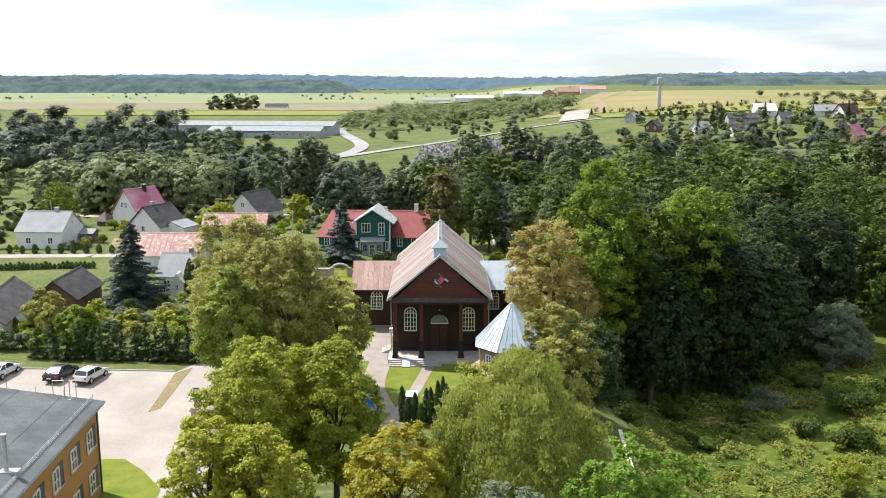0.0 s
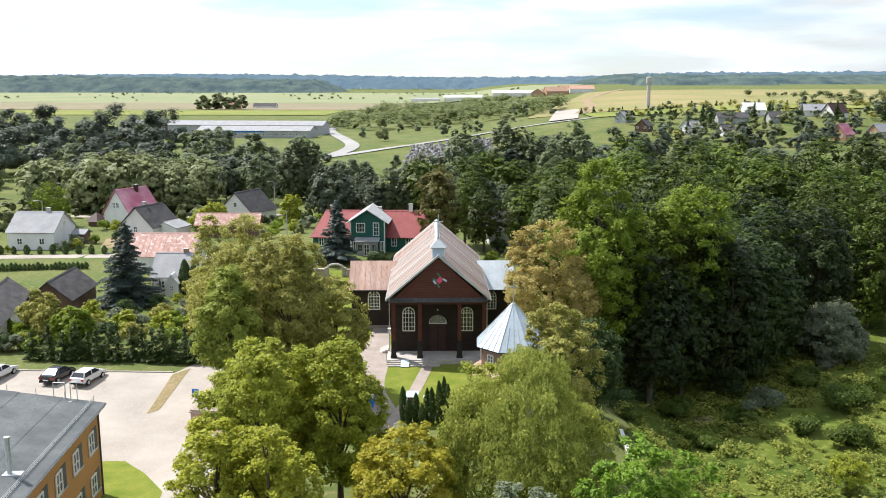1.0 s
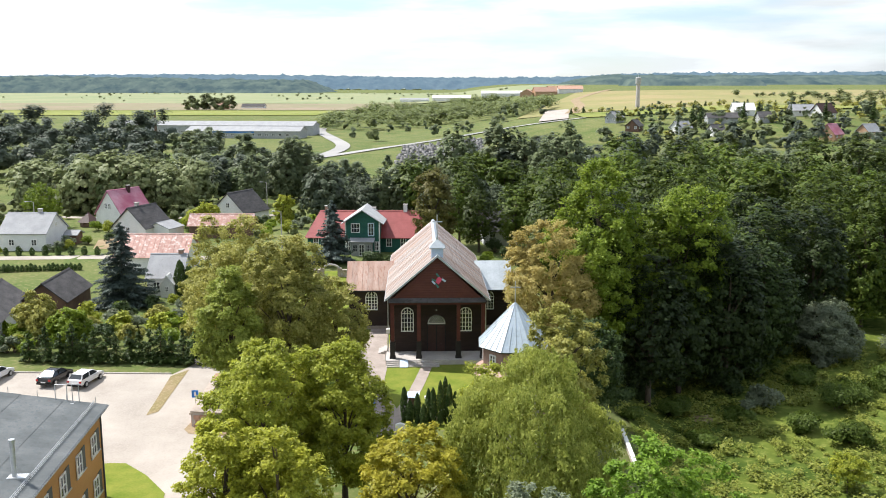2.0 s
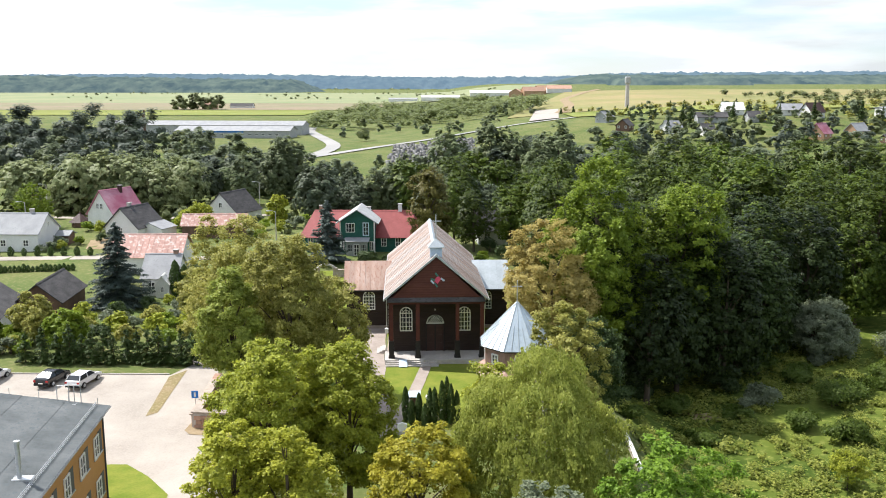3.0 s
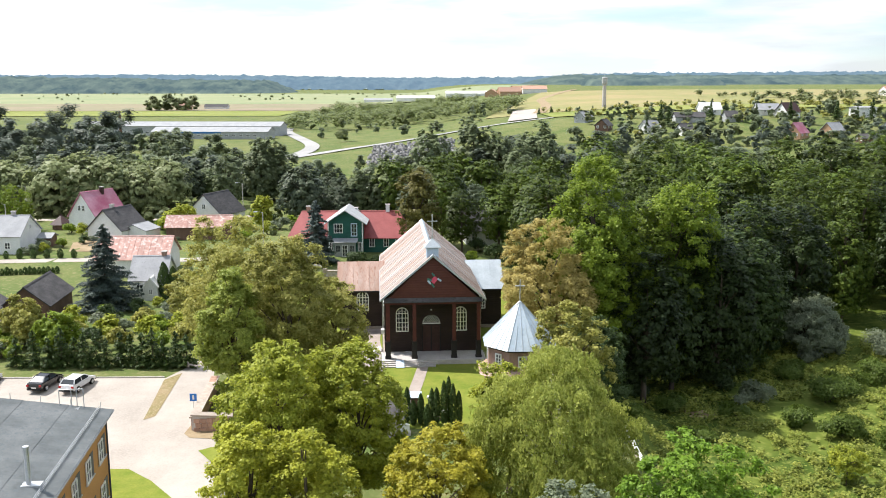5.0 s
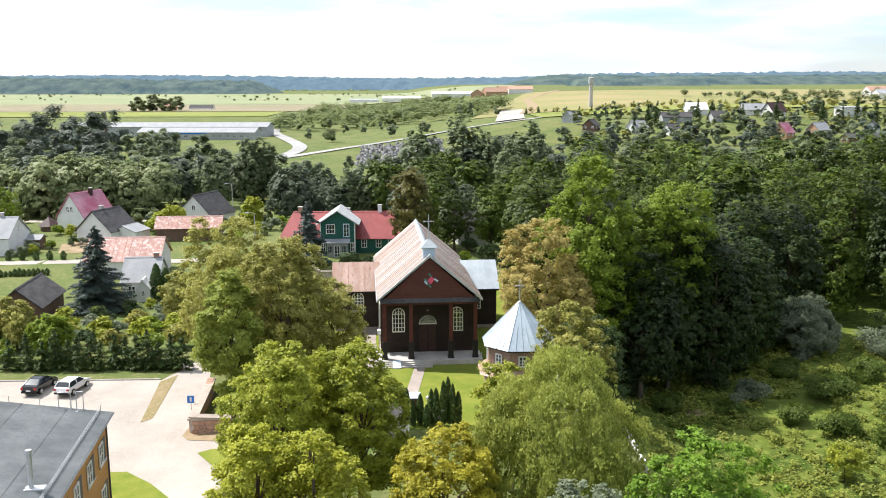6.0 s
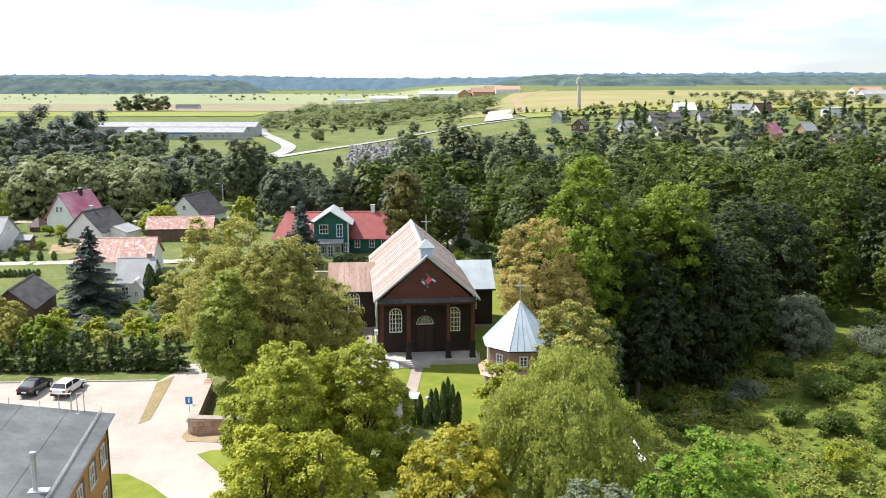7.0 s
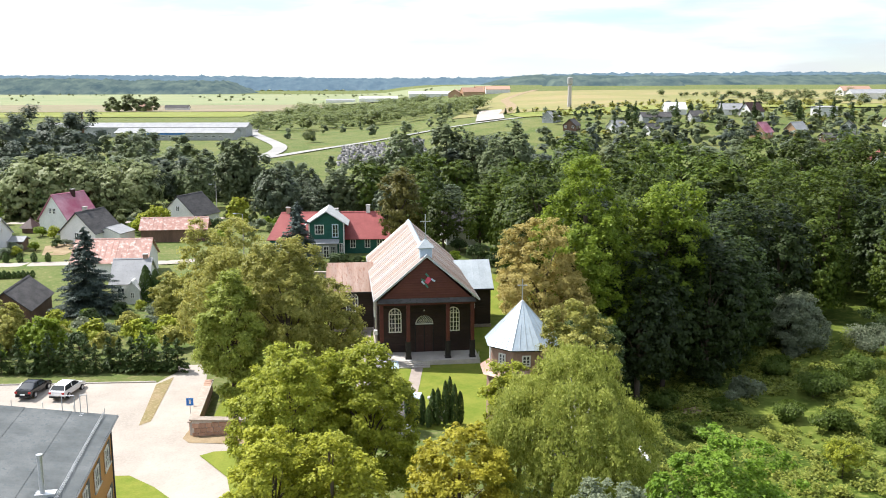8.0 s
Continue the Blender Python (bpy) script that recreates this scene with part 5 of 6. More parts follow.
for hx, hy, L, D, ev, rd, yaw, wm, rm, lab in (
        (118, 307, 13, 10, 3.5, 7.5, 0, M_PLASTER, M_PLASTER, "white house with pale roof on the rise"),
        (147, 290, 11, 10, 3.4, 8.6, 25, M_PLASTER, M_DOOR, "white house with dark maroon roof"),
        (133, 244, 9, 9, 3.2, 8.2, 40, M_TAN, M_PINK_ROOF, "orange brick house with wine-red roof"),
        (148, 247, 10, 8, 3.2, 7.0, 30, M_TAN, M_SLATE_LT, "brick house with pale grey roof"),
        (180, 291, 13, 9, 5.4, 5.9, 10, M_PLASTER, M_SLATE_LT, "white flat-roofed two-storey house"),
        (171, 251, 9, 8, 3.2, 6.6, 60, M_PLASTER, M_SLATE, "white cottage with grey roof"),
        (77, 242, 8, 8, 2.8, 7.6, 70, M_PLASTER, M_SLATE_LT, "white gabled house with pale grey roof"),
        (121, 284, 10, 8, 3, 6.0, 5, M_GREYWOOD, M_SLATE, "grey house with slate roof among conifers"),
        (104, 289, 18, 9, 3, 5.6, 0, M_GREYWOOD, M_SLATE, "long grey outbuilding with slate roof"),
        (62, 308, 10, 8, 3, 6.5, 50, M_GREYWOOD, M_SLATE_LT, "small grey house with pale roof"),
        (66, 281, 9, 8, 3, 6.5, 60, M_BROWNWOOD, M_SLATE, "brown wooden cottage with grey roof"),
        (83, 271, 10, 8, 3, 6.5, 30, M_PLASTER, M_SLATE_LT, "white cottage with pale grey roof"),
        (148, 184, 11, 9, 3.2, 7.4, 70, M_PLASTER, M_RED_ROOF, "white house with faded red roof"),
        (141, 299, 14, 9, 3.2, 6.6, 0, M_PLASTER, M_SLATE_LT, "white house with long pale roof"),
        (158, 233, 18, 8, 2.6, 4.6, 5, M_BROWNWOOD, M_SLATE, "long low dark shed"),
        (95, 262, 8, 7, 3, 6, 20, M_PLASTER, M_SLATE, "small white cottage with dark roof"),
        (196, 262, 10, 8, 3, 6.6, 20, M_PLASTER, M_RED_ROOF, "white cottage with red roof"),
        (-197, 318, 12, 10, 3.2, 8, 60, M_PLASTER, M_SLATE, "white gabled farmhouse behind the trees"),
        (-176, 305, 26, 10, 3, 5.6, 0, M_GREYWOOD, M_SLATE, "long grey farm building with slate roof"),
        (-262, 880, 18, 12, 4, 9, 10, M_TAN, M_BRICK, "red-roofed farmhouse among trees"),
        (-236, 918, 28, 12, 3, 6, 0, M_PLASTER, M_SLATE, "long grey farm shed in the fields"),
        (-20, 1205, 60, 24, 6, 9, 0, M_PLASTER, M_PLASTER, "long white industrial shed far off"),
        (-75, 1240, 46, 20, 5, 7, 0, M_PLASTER, M_SLATE_LT, "pale industrial shed far off"),
        (46, 1000, 60, 22, 5, 8, 0, M_PLASTER, M_PLASTER, "long white factory hall far off"),
        (86, 900, 26, 16, 5, 10, 10, M_TAN, M_BRICK, "brick-red works building far off"),
        (68, 905, 22, 15, 5, 9, 80, M_TAN, M_BRICK, "brick-red works hall far off"),
        (116, 920, 30, 16, 5, 9, 0, M_PLASTER, M_BRICK, "pale works hall with red roof far off"),
        (100, 930, 22, 16, 5, 10, 30, M_TAN, M_TAN, "tan works building far off"),
        (330, 520, 34, 12, 5, 8, 0, M_PLASTER, M_SLATE_LT, "pale farm building on the hill"),
        (380, 640, 30, 12, 5, 9, 10, M_PLASTER, M_BRICK, "red-roofed farm building on the hill")):
    near = hy < 330
    q = 0.7 if near and hx > 0 else 0.9
    hx += 7 if near and hx > 0 else 0
    house(hx, hy, yaw, L * q, D * q, ev * q, rd * q, wm, rm, lab, windows=[(s, u, 0.8, 1.0, 1.1) for s in "SW" for u in (-1.6, 1.6)] if near else ())

# the long farm sheds and the factory chimney
for hy, hz, L, lab in ((402, 6.5, 112, "long grey-white farm shed with low roof"), (372, 5.0, 60, "long low grey farm shed with a blue band")):
    sh = house(-136 if hy > 390 else -112, hy, -4, L, 16, hz - 1.2, hz + 0.8, M_GREYWOOD, M_SLATE_LT, lab, name="farm_shed", category="shed",
               windows=[("S", -L / 2 + 3 + 3.6 * i, 1.4, 1.8, 1.0) for i in range(int(L / 3.6) - 1)])
    if hy < 390:
        part("blue_band", boxes((-16, 6, -8.08, -8.0, 2.9, 3.6)), M_BLUE, sh, "blue painted band")
stack = empty("chimney_stack", pose(-151, 345, ground_z(-151, 345)), "slim brown metal chimney stack by the farm", "chimney")
cb = bmesh.new()
tube(cb, [(0, 0, 0), (0, 0, 8), (0, 0, 15)], [0.7, 0.6, 0.5], 10)
part("shaft", cb, M_BROWNWOOD, stack)

# the water tower
tower = empty("water_tower", pose(103, 440, ground_z(103, 440)), "tall pale brick water tower on the hillside", "tower")
tb = bmesh.new()
tube(tb, [(0, 0, -1), (0, 0, 8), (0, 0, 13.6)], [1.35, 1.15, 1.05], 16)
part("shaft", tb, M_CONC, tower)
tb = bmesh.new()
tube(tb, [(0, 0, 13.4), (0, 0, 14.0), (0, 0, 17.4), (0, 0, 17.8)], [1.1, 1.65, 1.65, 1.2], 16)
part("tank", tb, M_GREYWOOD, tower, "grey ringed tank head")
tb = bmesh.new()
tube(tb, [(0, 0, 17.7), (0, 0, 20.2)], [0.12, 0.05], 6)
part("mast", tb, M_ZINC, tower)


# ---- the office building by the yard ----
OB = pose(-25.35, -36.3, 0, 0, 0, 6.2)
OZ = 7.0
office = empty("office_building", OB @ pose(0, 0, -0.6), "orange rendered office block with grey window panels", "building")
part("wall", boxes((-30, 0, -34, 0, -0.5, OZ + 0.2)), M_ORANGE, office, "orange rendered wall")
for row, z in enumerate((0.9, 4.35)):
    for i in range(8):
        u = -2.2 - 3.55 * i
        pn = part("window_panel", boxes((-0.02, 0.035, u + 0.56, u + 1.5, z + 0.1, z + 1.85)), M_PANEL, office, "slate-grey panel beside the window")
        w = window(office, pose(0.04, u - 0.1, z + 0.15, 0, 0, 90), 1.25, 1.65, 2, 2)
        part("ledge", boxes((-0.1, 0.12, u - 0.75, u + 1.5, z + 0.02, z + 0.1)), M_ZINC, office)
for i in range(5):
    window(office, pose(-3 - 5.2 * i, 0.02, 4.5, 0, 0, 180), 1.3, 1.6, 2, 2)
part("fascia", boxes((0.0, 0.42, -34.4, 0.45, OZ + 0.25, OZ + 0.5)), M_PANEL, office, "dark roof edge")
part("gutter", boxes((0.42, 0.55, -34.4, 0.5, OZ + 0.42, OZ + 0.55)), M_ZINC, office)
part("downpipe", boxes((0.02, 0.12, -0.25, -0.13, 0, OZ + 0.3)), M_PANEL, office)
# corrugated roof: sheets with ridged waves, laid in courses
SL = math.tan(radians(9))
for i in range(9):
    xa, xb = 0.55 - 3.3 * i, 0.55 - 3.3 * (i + 1)
    v, f = [], []
    waves = 34.9
    n = int(waves / 0.34) * 2
    for k in range(n + 1):
        yy = 0.5 - waves * k / n
        hz = 0.10 if k % 2 else 0.0
        za, zb = OZ + 0.55 + SL * (0.55 - xa), OZ + 0.55 + SL * (0.55 - xb) - 0.03
        v += [(xa, yy, za + hz), (xb - 0.15, yy, zb + hz + SL * 0.15)]
        if k:
            f.append((2 * k - 2, 2 * k - 1, 2 * k + 1, 2 * k))
    arrays("roof_sheet", v, f, M_CORR, office).data.shade_flat()
part("eave_strip", boxes((-0.75, 0.6, -34.4, 0.52, OZ + 0.5, OZ + 0.545)), M_SLATE_LT, office)
rail = bmesh.new()
for k in range(3):
    z = OZ + 0.75 + 0.14 * k
    tube(rail, [(-0.45, -34, z), (-0.45, 0.2, z)], [0.022, 0.022], 5)
for k in range(38):
    tube(rail, [(-0.45, 0.1 - 0.9 * k, OZ + 0.6), (-0.45, 0.1 - 0.9 * k, OZ + 1.08)], [0.02, 0.02], 4)
part("snow_guard", rail, M_ZINC, office, "low metal snow guard along the eave")
hat = bmesh.new()
for x0, y0 in ((-3.4, 0.3), (-2.5, 0.3), (-2.1, 0.3), (-1.6, 0.3)):
    tube(hat, [(x0, y0, OZ + 0.6), (x0, y0, OZ + 2.4)], [0.035, 0.035], 6)
for x0, x1 in ((-3.4, -2.5), (-2.1, -1.6)):
    tube(hat, [(x0, 0.3, OZ + 2.4), (x1, 0.3, OZ + 2.4)], [0.035, 0.035], 6)
box(hat, -2.9, -1.9, -0.3, 0.35, OZ + 0.9, OZ + 0.98)
part("roof_ladder_rail", hat, M_ZINC, office, "metal handrails of a roof ladder")
for k in range(12):
    pst = bmesh.new()
    tube(pst, [(-0.4 - 2.2 * k, 0.4, OZ + 0.6 + SL * 2.2 * k), (-0.4 - 2.2 * k, 0.4, OZ + 1.25 + SL * 2.2 * k)], [0.025, 0.025], 5)
    part("roof_post", pst, M_ZINC, office)
vp = bmesh.new()
tube(vp, [(-1.4, -13.6, OZ + 0.7), (-1.4, -13.6, OZ + 3.3)], [0.16, 0.16], 14)
tube(vp, [(-1.4, -13.6, OZ + 3.3), (-1.4, -13.6, OZ + 3.45)], [0.2, 0.2], 14)
pipe = part("vent_pipe", vp, M_ZINC, office, "tall zinc vent pipe")
part("flashing", boxes((-1.8, -0.6, -13.95, -13.25, OZ + 0.72, OZ + 0.98)), M_ZINC, pipe)


# ---- cars ----
def car(x, y, yaw, paint, label, estate=True):
    """A parked car, its nose towards local +y."""
    e = empty("car", pose(x, y, ground_z(x, y) + 0.03, 0, 0, yaw), label, "car", "cars in the yard")
    prof = [(-2.2, 0.35), (-2.25, 0.62), (-2.18, 0.95), (-2.0, 1.0), (0.85, 0.98), (1.9, 0.80), (2.2, 0.62), (2.22, 0.35)]
    bm = bmesh.new()
    rows = []
    for sx, wv, dz in ((-1, 0.90, 0.0), (-0.86, 0.90, 0.03), (0.86, 0.90, 0.03), (1, 0.90, 0.0)):
        rows.append([bm.verts.new((sx * wv * (1 - 0.10 * (abs(py) / 2.25) ** 4), py, pz + (dz if pz > 0.7 else 0))) for py, pz in prof])
    for a, b in zip(rows, rows[1:]):
        for i in range(len(prof) - 1):
            bm.faces.new((a[i], a[i + 1], b[i + 1], b[i]))
        bm.faces.new((a[-1], a[0], b[0], b[-1]))
    bm.faces.new(rows[0][::-1])
    bm.faces.new(rows[-1])
    bmesh.ops.recalc_face_normals(bm, faces=bm.faces)
    bmesh.ops.bevel(bm, geom=bm.edges[:], offset=0.05, segments=2, affect="EDGES")
    body = part("body", bm, paint, e)
    back = -2.05 if estate else -1.75
    rear_top = -1.65 if estate else -0.9
    roof_pts = [(back, 0.98), (rear_top, 1.43), (-0.2, 1.49), (0.25, 1.45), (1.15, 0.97)]
    cb = bmesh.new()
    r2 = []
    for sx in (-1, -0.8, 0.8, 1):
        r2.append([cb.verts.new((sx * (0.82 if pz < 1.1 else 0.64), py, pz - (0.03 if abs(sx) == 1 and pz > 1.1 else 0))) for py, pz in roof_pts])
    for a, b in zip(r2, r2[1:]):
        for i in range(4):
            cb.faces.new((a[i], a[i + 1], b[i + 1], b[i]))
    cb.faces.new(r2[0][::-1])
    cb.faces.new(r2[-1])
    bmesh.ops.recalc_face_normals(cb, faces=cb.faces)
    cabin = part("cabin_glass", cb, M_GLASS, e, "dark tinted windows")
    rb = bmesh.new()
    top = [(rear_top + 0.02, 1.44), (-0.2, 1.505), (0.22, 1.465)]
    r3 = [[rb.verts.new((sx * 0.66, py, pz + (0.01 if abs(sx) < 1 else -0.03))) for py, pz in top] for sx in (-1, -0.7, 0.7, 1)]
    for a, b in zip(r3, r3[1:]):
        for i in range(2):
            rb.faces.new((a[i], a[i + 1], b[i + 1], b[i]))
    part("roof_panel", rb, paint, e)
    for sx in (-1, 1):
        for (y0, z0), (y1, z1) in (((back, 0.98), (rear_top, 1.44)), ((1.15, 0.97), (0.25, 1.46)), ((-0.55, 0.98), (-0.45, 1.47))):
            pl = bmesh.new()
            tube(pl, [(sx * 0.83, y0, z0), (sx * 0.655, y1, z1)], [0.05, 0.045], 5)
            part("pillar", pl, paint, e)
    for sx in (-1, 1):
        for wy in (-1.35, 1.35):
            wb = bmesh.new()
            tube(wb, [(sx * 0.92, wy, 0.32), (sx * 0.70, wy, 0.32)], [0.33, 0.33], 16)
            wheel = part("wheel", wb, M_TYRE, e)
            wr = bmesh.new()
            tube(wr, [(sx * 0.935, wy, 0.32), (sx * 0.91, wy, 0.32)], [0.21, 0.21], 12)
            part("rim", wr, M_ZINC, wheel)
        part("tail_light", boxes((sx * 0.72 - 0.13, sx * 0.72 + 0.13, -2.27, -2.2, 0.68, 0.88)), M_LAMP_RED, e)
        part("headlight", boxes((sx * 0.66 - 0.17, sx * 0.66 + 0.17, 2.08, 2.16, 0.60, 0.72)), M_ZINC, e)
        part("mirror", boxes((sx * 0.98 - 0.09, sx * 0.98 + 0.09, 0.62, 0.76, 0.95, 1.1)), paint, e)
    part("number_plate", boxes((-0.26, 0.26, -2.30, -2.26, 0.52, 0.63)), M_PLATE, e)
    part("bumper", boxes((-0.78, 0.78, -2.31, -2.15, 0.3, 0.48)), M_TYRE, e)
    part("bumper", boxes((-0.76, 0.76, 2.12, 2.26, 0.28, 0.45)), M_TYRE, e)
    return e


car(-38.0, -9.7, -10, M_WHITEPAINT, "white estate car parked on the gravel yard")
car(-41.6, -9.3, -8, M_BLACKPAINT, "black hatchback car parked on the gravel yard", False)
car(-48.4, -9.0, -8, M_WHITEPAINT, "white car parked farther along the yard", False)


# ---- shrubs, hedges and gardens ----
def bush(x, y, r, h, leaf, label, seed, count=1400, size=0.13, name="shrub", group=""):
    """A rounded shrub of several leafy clumps on short stems."""
    g = random.Random(seed)
    e = empty(name, pose(x, y, ground_z(x, y)), label, "shrub", group)
    cl = [(g.uniform(-0.55, 0.55) * r, g.uniform(-0.55, 0.55) * r, h * g.uniform(0.3, 0.72), r * g.uniform(0.4, 0.6)) for _ in range(7)]
    for c in cl[:4]:
        bm = bmesh.new()
        tube(bm, [(c[0] * 0.1, c[1] * 0.1, -0.1), c[:3]], [0.06, 0.02], 5)
        part("stem", bm, M_BARK, e)
    leaf_mesh("crown", cl, count, size, leaf, e, seed)
    return e


SHRUBS = [bush(-50 - i, 0.5, 1.6, 2.2, lf, lb, 300 + i, 1500, 0.16) for i, (lf, lb) in enumerate((
    (L_GREEN, "rounded green shrub in the cottage garden"), (L_OLIVE, "olive-green shrub in the cottage garden"), (L_GREY, "silvery leafy shrub in the cottage garden"), (L_DARK, "dark dense shrub in the cottage garden"), (L_LIME, "fresh-green fruit bush in the garden")))]


def scatter(src, spots, group="garden shrubs", seed=1):
    g = random.Random(seed)
    for x, y, k in spots:
        ob = copy_thing(src, pose(x, y, ground_z(x, y), 0, 0, g.uniform(0, 360)) @ Matrix.Diagonal((k, k, k * g.uniform(0.8, 1.15), 1)))
        ob["group"] = group


g = random.Random(21)
# gardens between the barns, the spruce and the yard
for x, y, k, s in ((-49, 8, 1.5, 2), (-45, 10, 1.3, 1), (-52, 3.5, 1.6, 0), (-47, 4, 1.5, 4), (-42, 6, 1.4, 3), (-38, 5, 1.5, 1), (-40, 12, 1.2, 2), (-36, 9, 1.6, 4), (-33, 4, 1.5, 0), (-44, 17, 1.3, 3),
                   (-39, 19, 1.2, 1), (-35, 15, 1.4, 2), (-32, 10, 1.4, 1), (-50, 15, 1.0, 2), (-53, 12, 1.0, 4), (-46, 21, 1.0, 0), (-40, 26, 0.9, 4), (-37, 23, 1.1, 3), (-55, 7, 1.3, 0), (-58, 3, 1.3, 1),
                   (-42, 22.5, 1.2, 3), (-47, 13, 1.6, 4), (-43, 13.5, 1.5, 2), (-38, 14.5, 1.6, 1), (-35, 19, 1.5, 2), (-41, 9, 1.7, 4), (-36, 11.5, 1.6, 0), (-50, 10.5, 1.5, 1), (-45.5, 7, 1.7, 2), (-30.5, 6.5, 1.7, 1), (-33, 13, 1.6, 4), (-35, 28, 1.2, 1), (-31, 22, 1.3, 0), (-28, 16, 1.2, 1), (-27, 6, 1.3, 3), (-56, 1, 1.4, 4)):
    scatter(SHRUBS[s], [(x, y, k * 0.78)], seed=int(x * 7 + y))
for x, y, k, s in ((-75.5, 72, 1.0, 2), (-73, 75, 0.9, 0), (-76.5, 67.5, 1.0, 2), (-74.5, 69.5, 0.8, 4), (-70.5, 79, 0.8, 3), (-78, 92, 1.1, 0), (-75, 90.5, 1.1, 4), (-71, 88, 0.9, 2), (-69, 80.5, 0.8, 2), (-86, 64.6, 0.5, 4),
                   (-57, 94, 1.9, 4), (-60, 97, 1.3, 0), (-43.5, 94, 1.3, 3), (-40, 92, 1.1, 0), (-90, 80, 1.0, 0), (-66, 92.5, 0.9, 2), (-52, 79, 0.8, 2), (-71, 104, 1.2, 0), (-64, 110, 1.2, 2), (-58, 113, 1.3, 3), (-44, 102, 1.2, 2),
                   (-28, 47.5, 0.8, 3), (-24.5, 48, 0.8, 0), (-31, 52, 1.0, 1), (-12, 49, 0.9, 3), (-9.5, 49, 0.7, 3), (-8.5, 52, 0.6, 0), (-33, 44, 1.0, 1), (8.5, 60, 1.3, 3), (11, 52, 1.3, 3), (6.5, 50, 1.0, 0), (14, 47, 1.4, 3),
                   (-38, 78, 1.2, 0), (-34, 84, 1.1, 4), (-33, 92, 1.3, 2), (-30, 97, 1.2, 0), (-36, 100, 1.4, 3)):
    scatter(SHRUBS[s], [(x, y, k)], seed=int(x * 7 + y))
# small trees in the gardens
for i, (x, y, top, r, lf) in enumerate(((-45.0, 2.0, 5.0, 2.1, L_GREEN), (-50.5, 6.0, 6.2, 2.6, L_OLIVE), (-33.5, 18, 7.0, 2.8, L_OLIVE), (-92, 96, 10, 4.2, L_GREEN), (-37.5, 96, 7.5, 2.2, L_LIME), (-30, 30, 6.5, 2.6, L_OLIVE), (-55.0, 96, 5.8, 3.0, L_LIME))):
    broadleaf(x, y, top, r, lf, "leafy garden tree among the cottages", seed=330 + i, n=80, count=9000, size=0.17, base=0.08, tuft=0.6, group="garden trees")
# conifers in a row behind the yard
ROW = [spruce(-47.5, -3.0, 3.6, 1.2, L_THUJA, "dark young conifer in a row behind the yard", 341, 3600, 0.12, "conifer", "conifer row"),
       spruce(-45.6, -2.8, 4.4, 1.4, L_THUJA, "dark young conifer in a row behind the yard", 342, 4400, 0.12, "conifer", "conifer row")]
for i in range(13):
    x = -43.6 + 1.3 * i
    copy_thing(ROW[i % 2], pose(x, -3.0 + g.uniform(-0.6, 0.6), 0, 0, 0, g.uniform(0, 360)) @ Matrix.Scale(g.uniform(0.8, 1.15), 4))
# clipped thujas along the village road, a low hedge behind them
TH = column_shrub(-86.0, 62.4, 1.7, 0.55, L_THUJA, "small clipped evergreen beside the village road", seed=351, count=700, group="roadside evergreens")
for i in range(1, 9):
    copy_thing(TH, pose(-86.0 + 2.45 * i, 62.4 + 0.12 * i, 0, 0, 0, 40 * i) @ Matrix.Scale(g.uniform(0.85, 1.15), 4))
HD = column_shrub(-80.5, 46.6, 1.25, 0.42, L_THUJA, "young hedge thuja in a straight row", seed=352, count=420, group="thuja hedge")
for i in range(1, 24):
    copy_thing(HD, pose(-80.5 + 0.72 * i, 46.6 + 0.13 * i, 0, 0, 0, 50 * i) @ Matrix.Scale(g.uniform(0.8, 1.15), 4))
# slim thujas round the graves before the church
for i, (x, y, h) in enumerate(((-2.45, -20.8, 3.5), (-1.85, -21.6, 2.5), (-1.15, -21.4, 3.1), (-0.55, -22.0, 2.2), (-0.1, -21.2, 3.5), (0.35, -21.5, 3.7), (1.05, -21.6, 4.4), (1.5, -21.0, 4.6), (1.9, -21.6, 4.1), (2.45, -21.4, 3.3))):
    column_shrub(x, y, h, 0.36, L_THUJA, "slim pointed thuja beside the grave plot", seed=360 + i, count=1500, size=0.085, group="grave thujas")
column_shrub(-40.2, 30.6, 5.6, 0.9, L_THUJA, "tall dark thuja beside the small cottage", seed=380, count=2600, size=0.13)
column_shrub(-39.0, 31.2, 4.8, 0.8, L_THUJA, "tall dark thuja beside the small cottage", seed=381, count=2600, size=0.13)
bush(-12.5, 49.5, 2.2, 1.8, L_DARK, "wide clipped dark shrub before the green house", 382, 5200, 0.1)

# weeds and reeds in the valley meadow
wr = np.random.default_rng(9)
cl = []
while len(cl) < 2600:
    x, y = wr.uniform(19, 75), wr.uniform(-48, 22)
    if noise.noise((x * 0.09, y * 0.09, 7.7)) > -0.4 and y < 0.55 * (x - 20) + 12:
        r = wr.uniform(0.35, 1.15)
        cl.append((x, y, ground_z(x, y) + r * 0.25, r, x, y, ground_z(x, y) - 2))
tagged(leaf_mesh("meadow_weeds", cl, 125000, 0.15, leafy("weed_leaves", (0.08, 0.125, 0.015), (0.37, 0.38, 0.085)), None, 91), "tangled green weeds and low scrub in the meadow", "weeds", kind="stuff")
L_BUSH = leafy("meadow_bush_leaves", (0.06, 0.10, 0.015), (0.15, 0.20, 0.04))
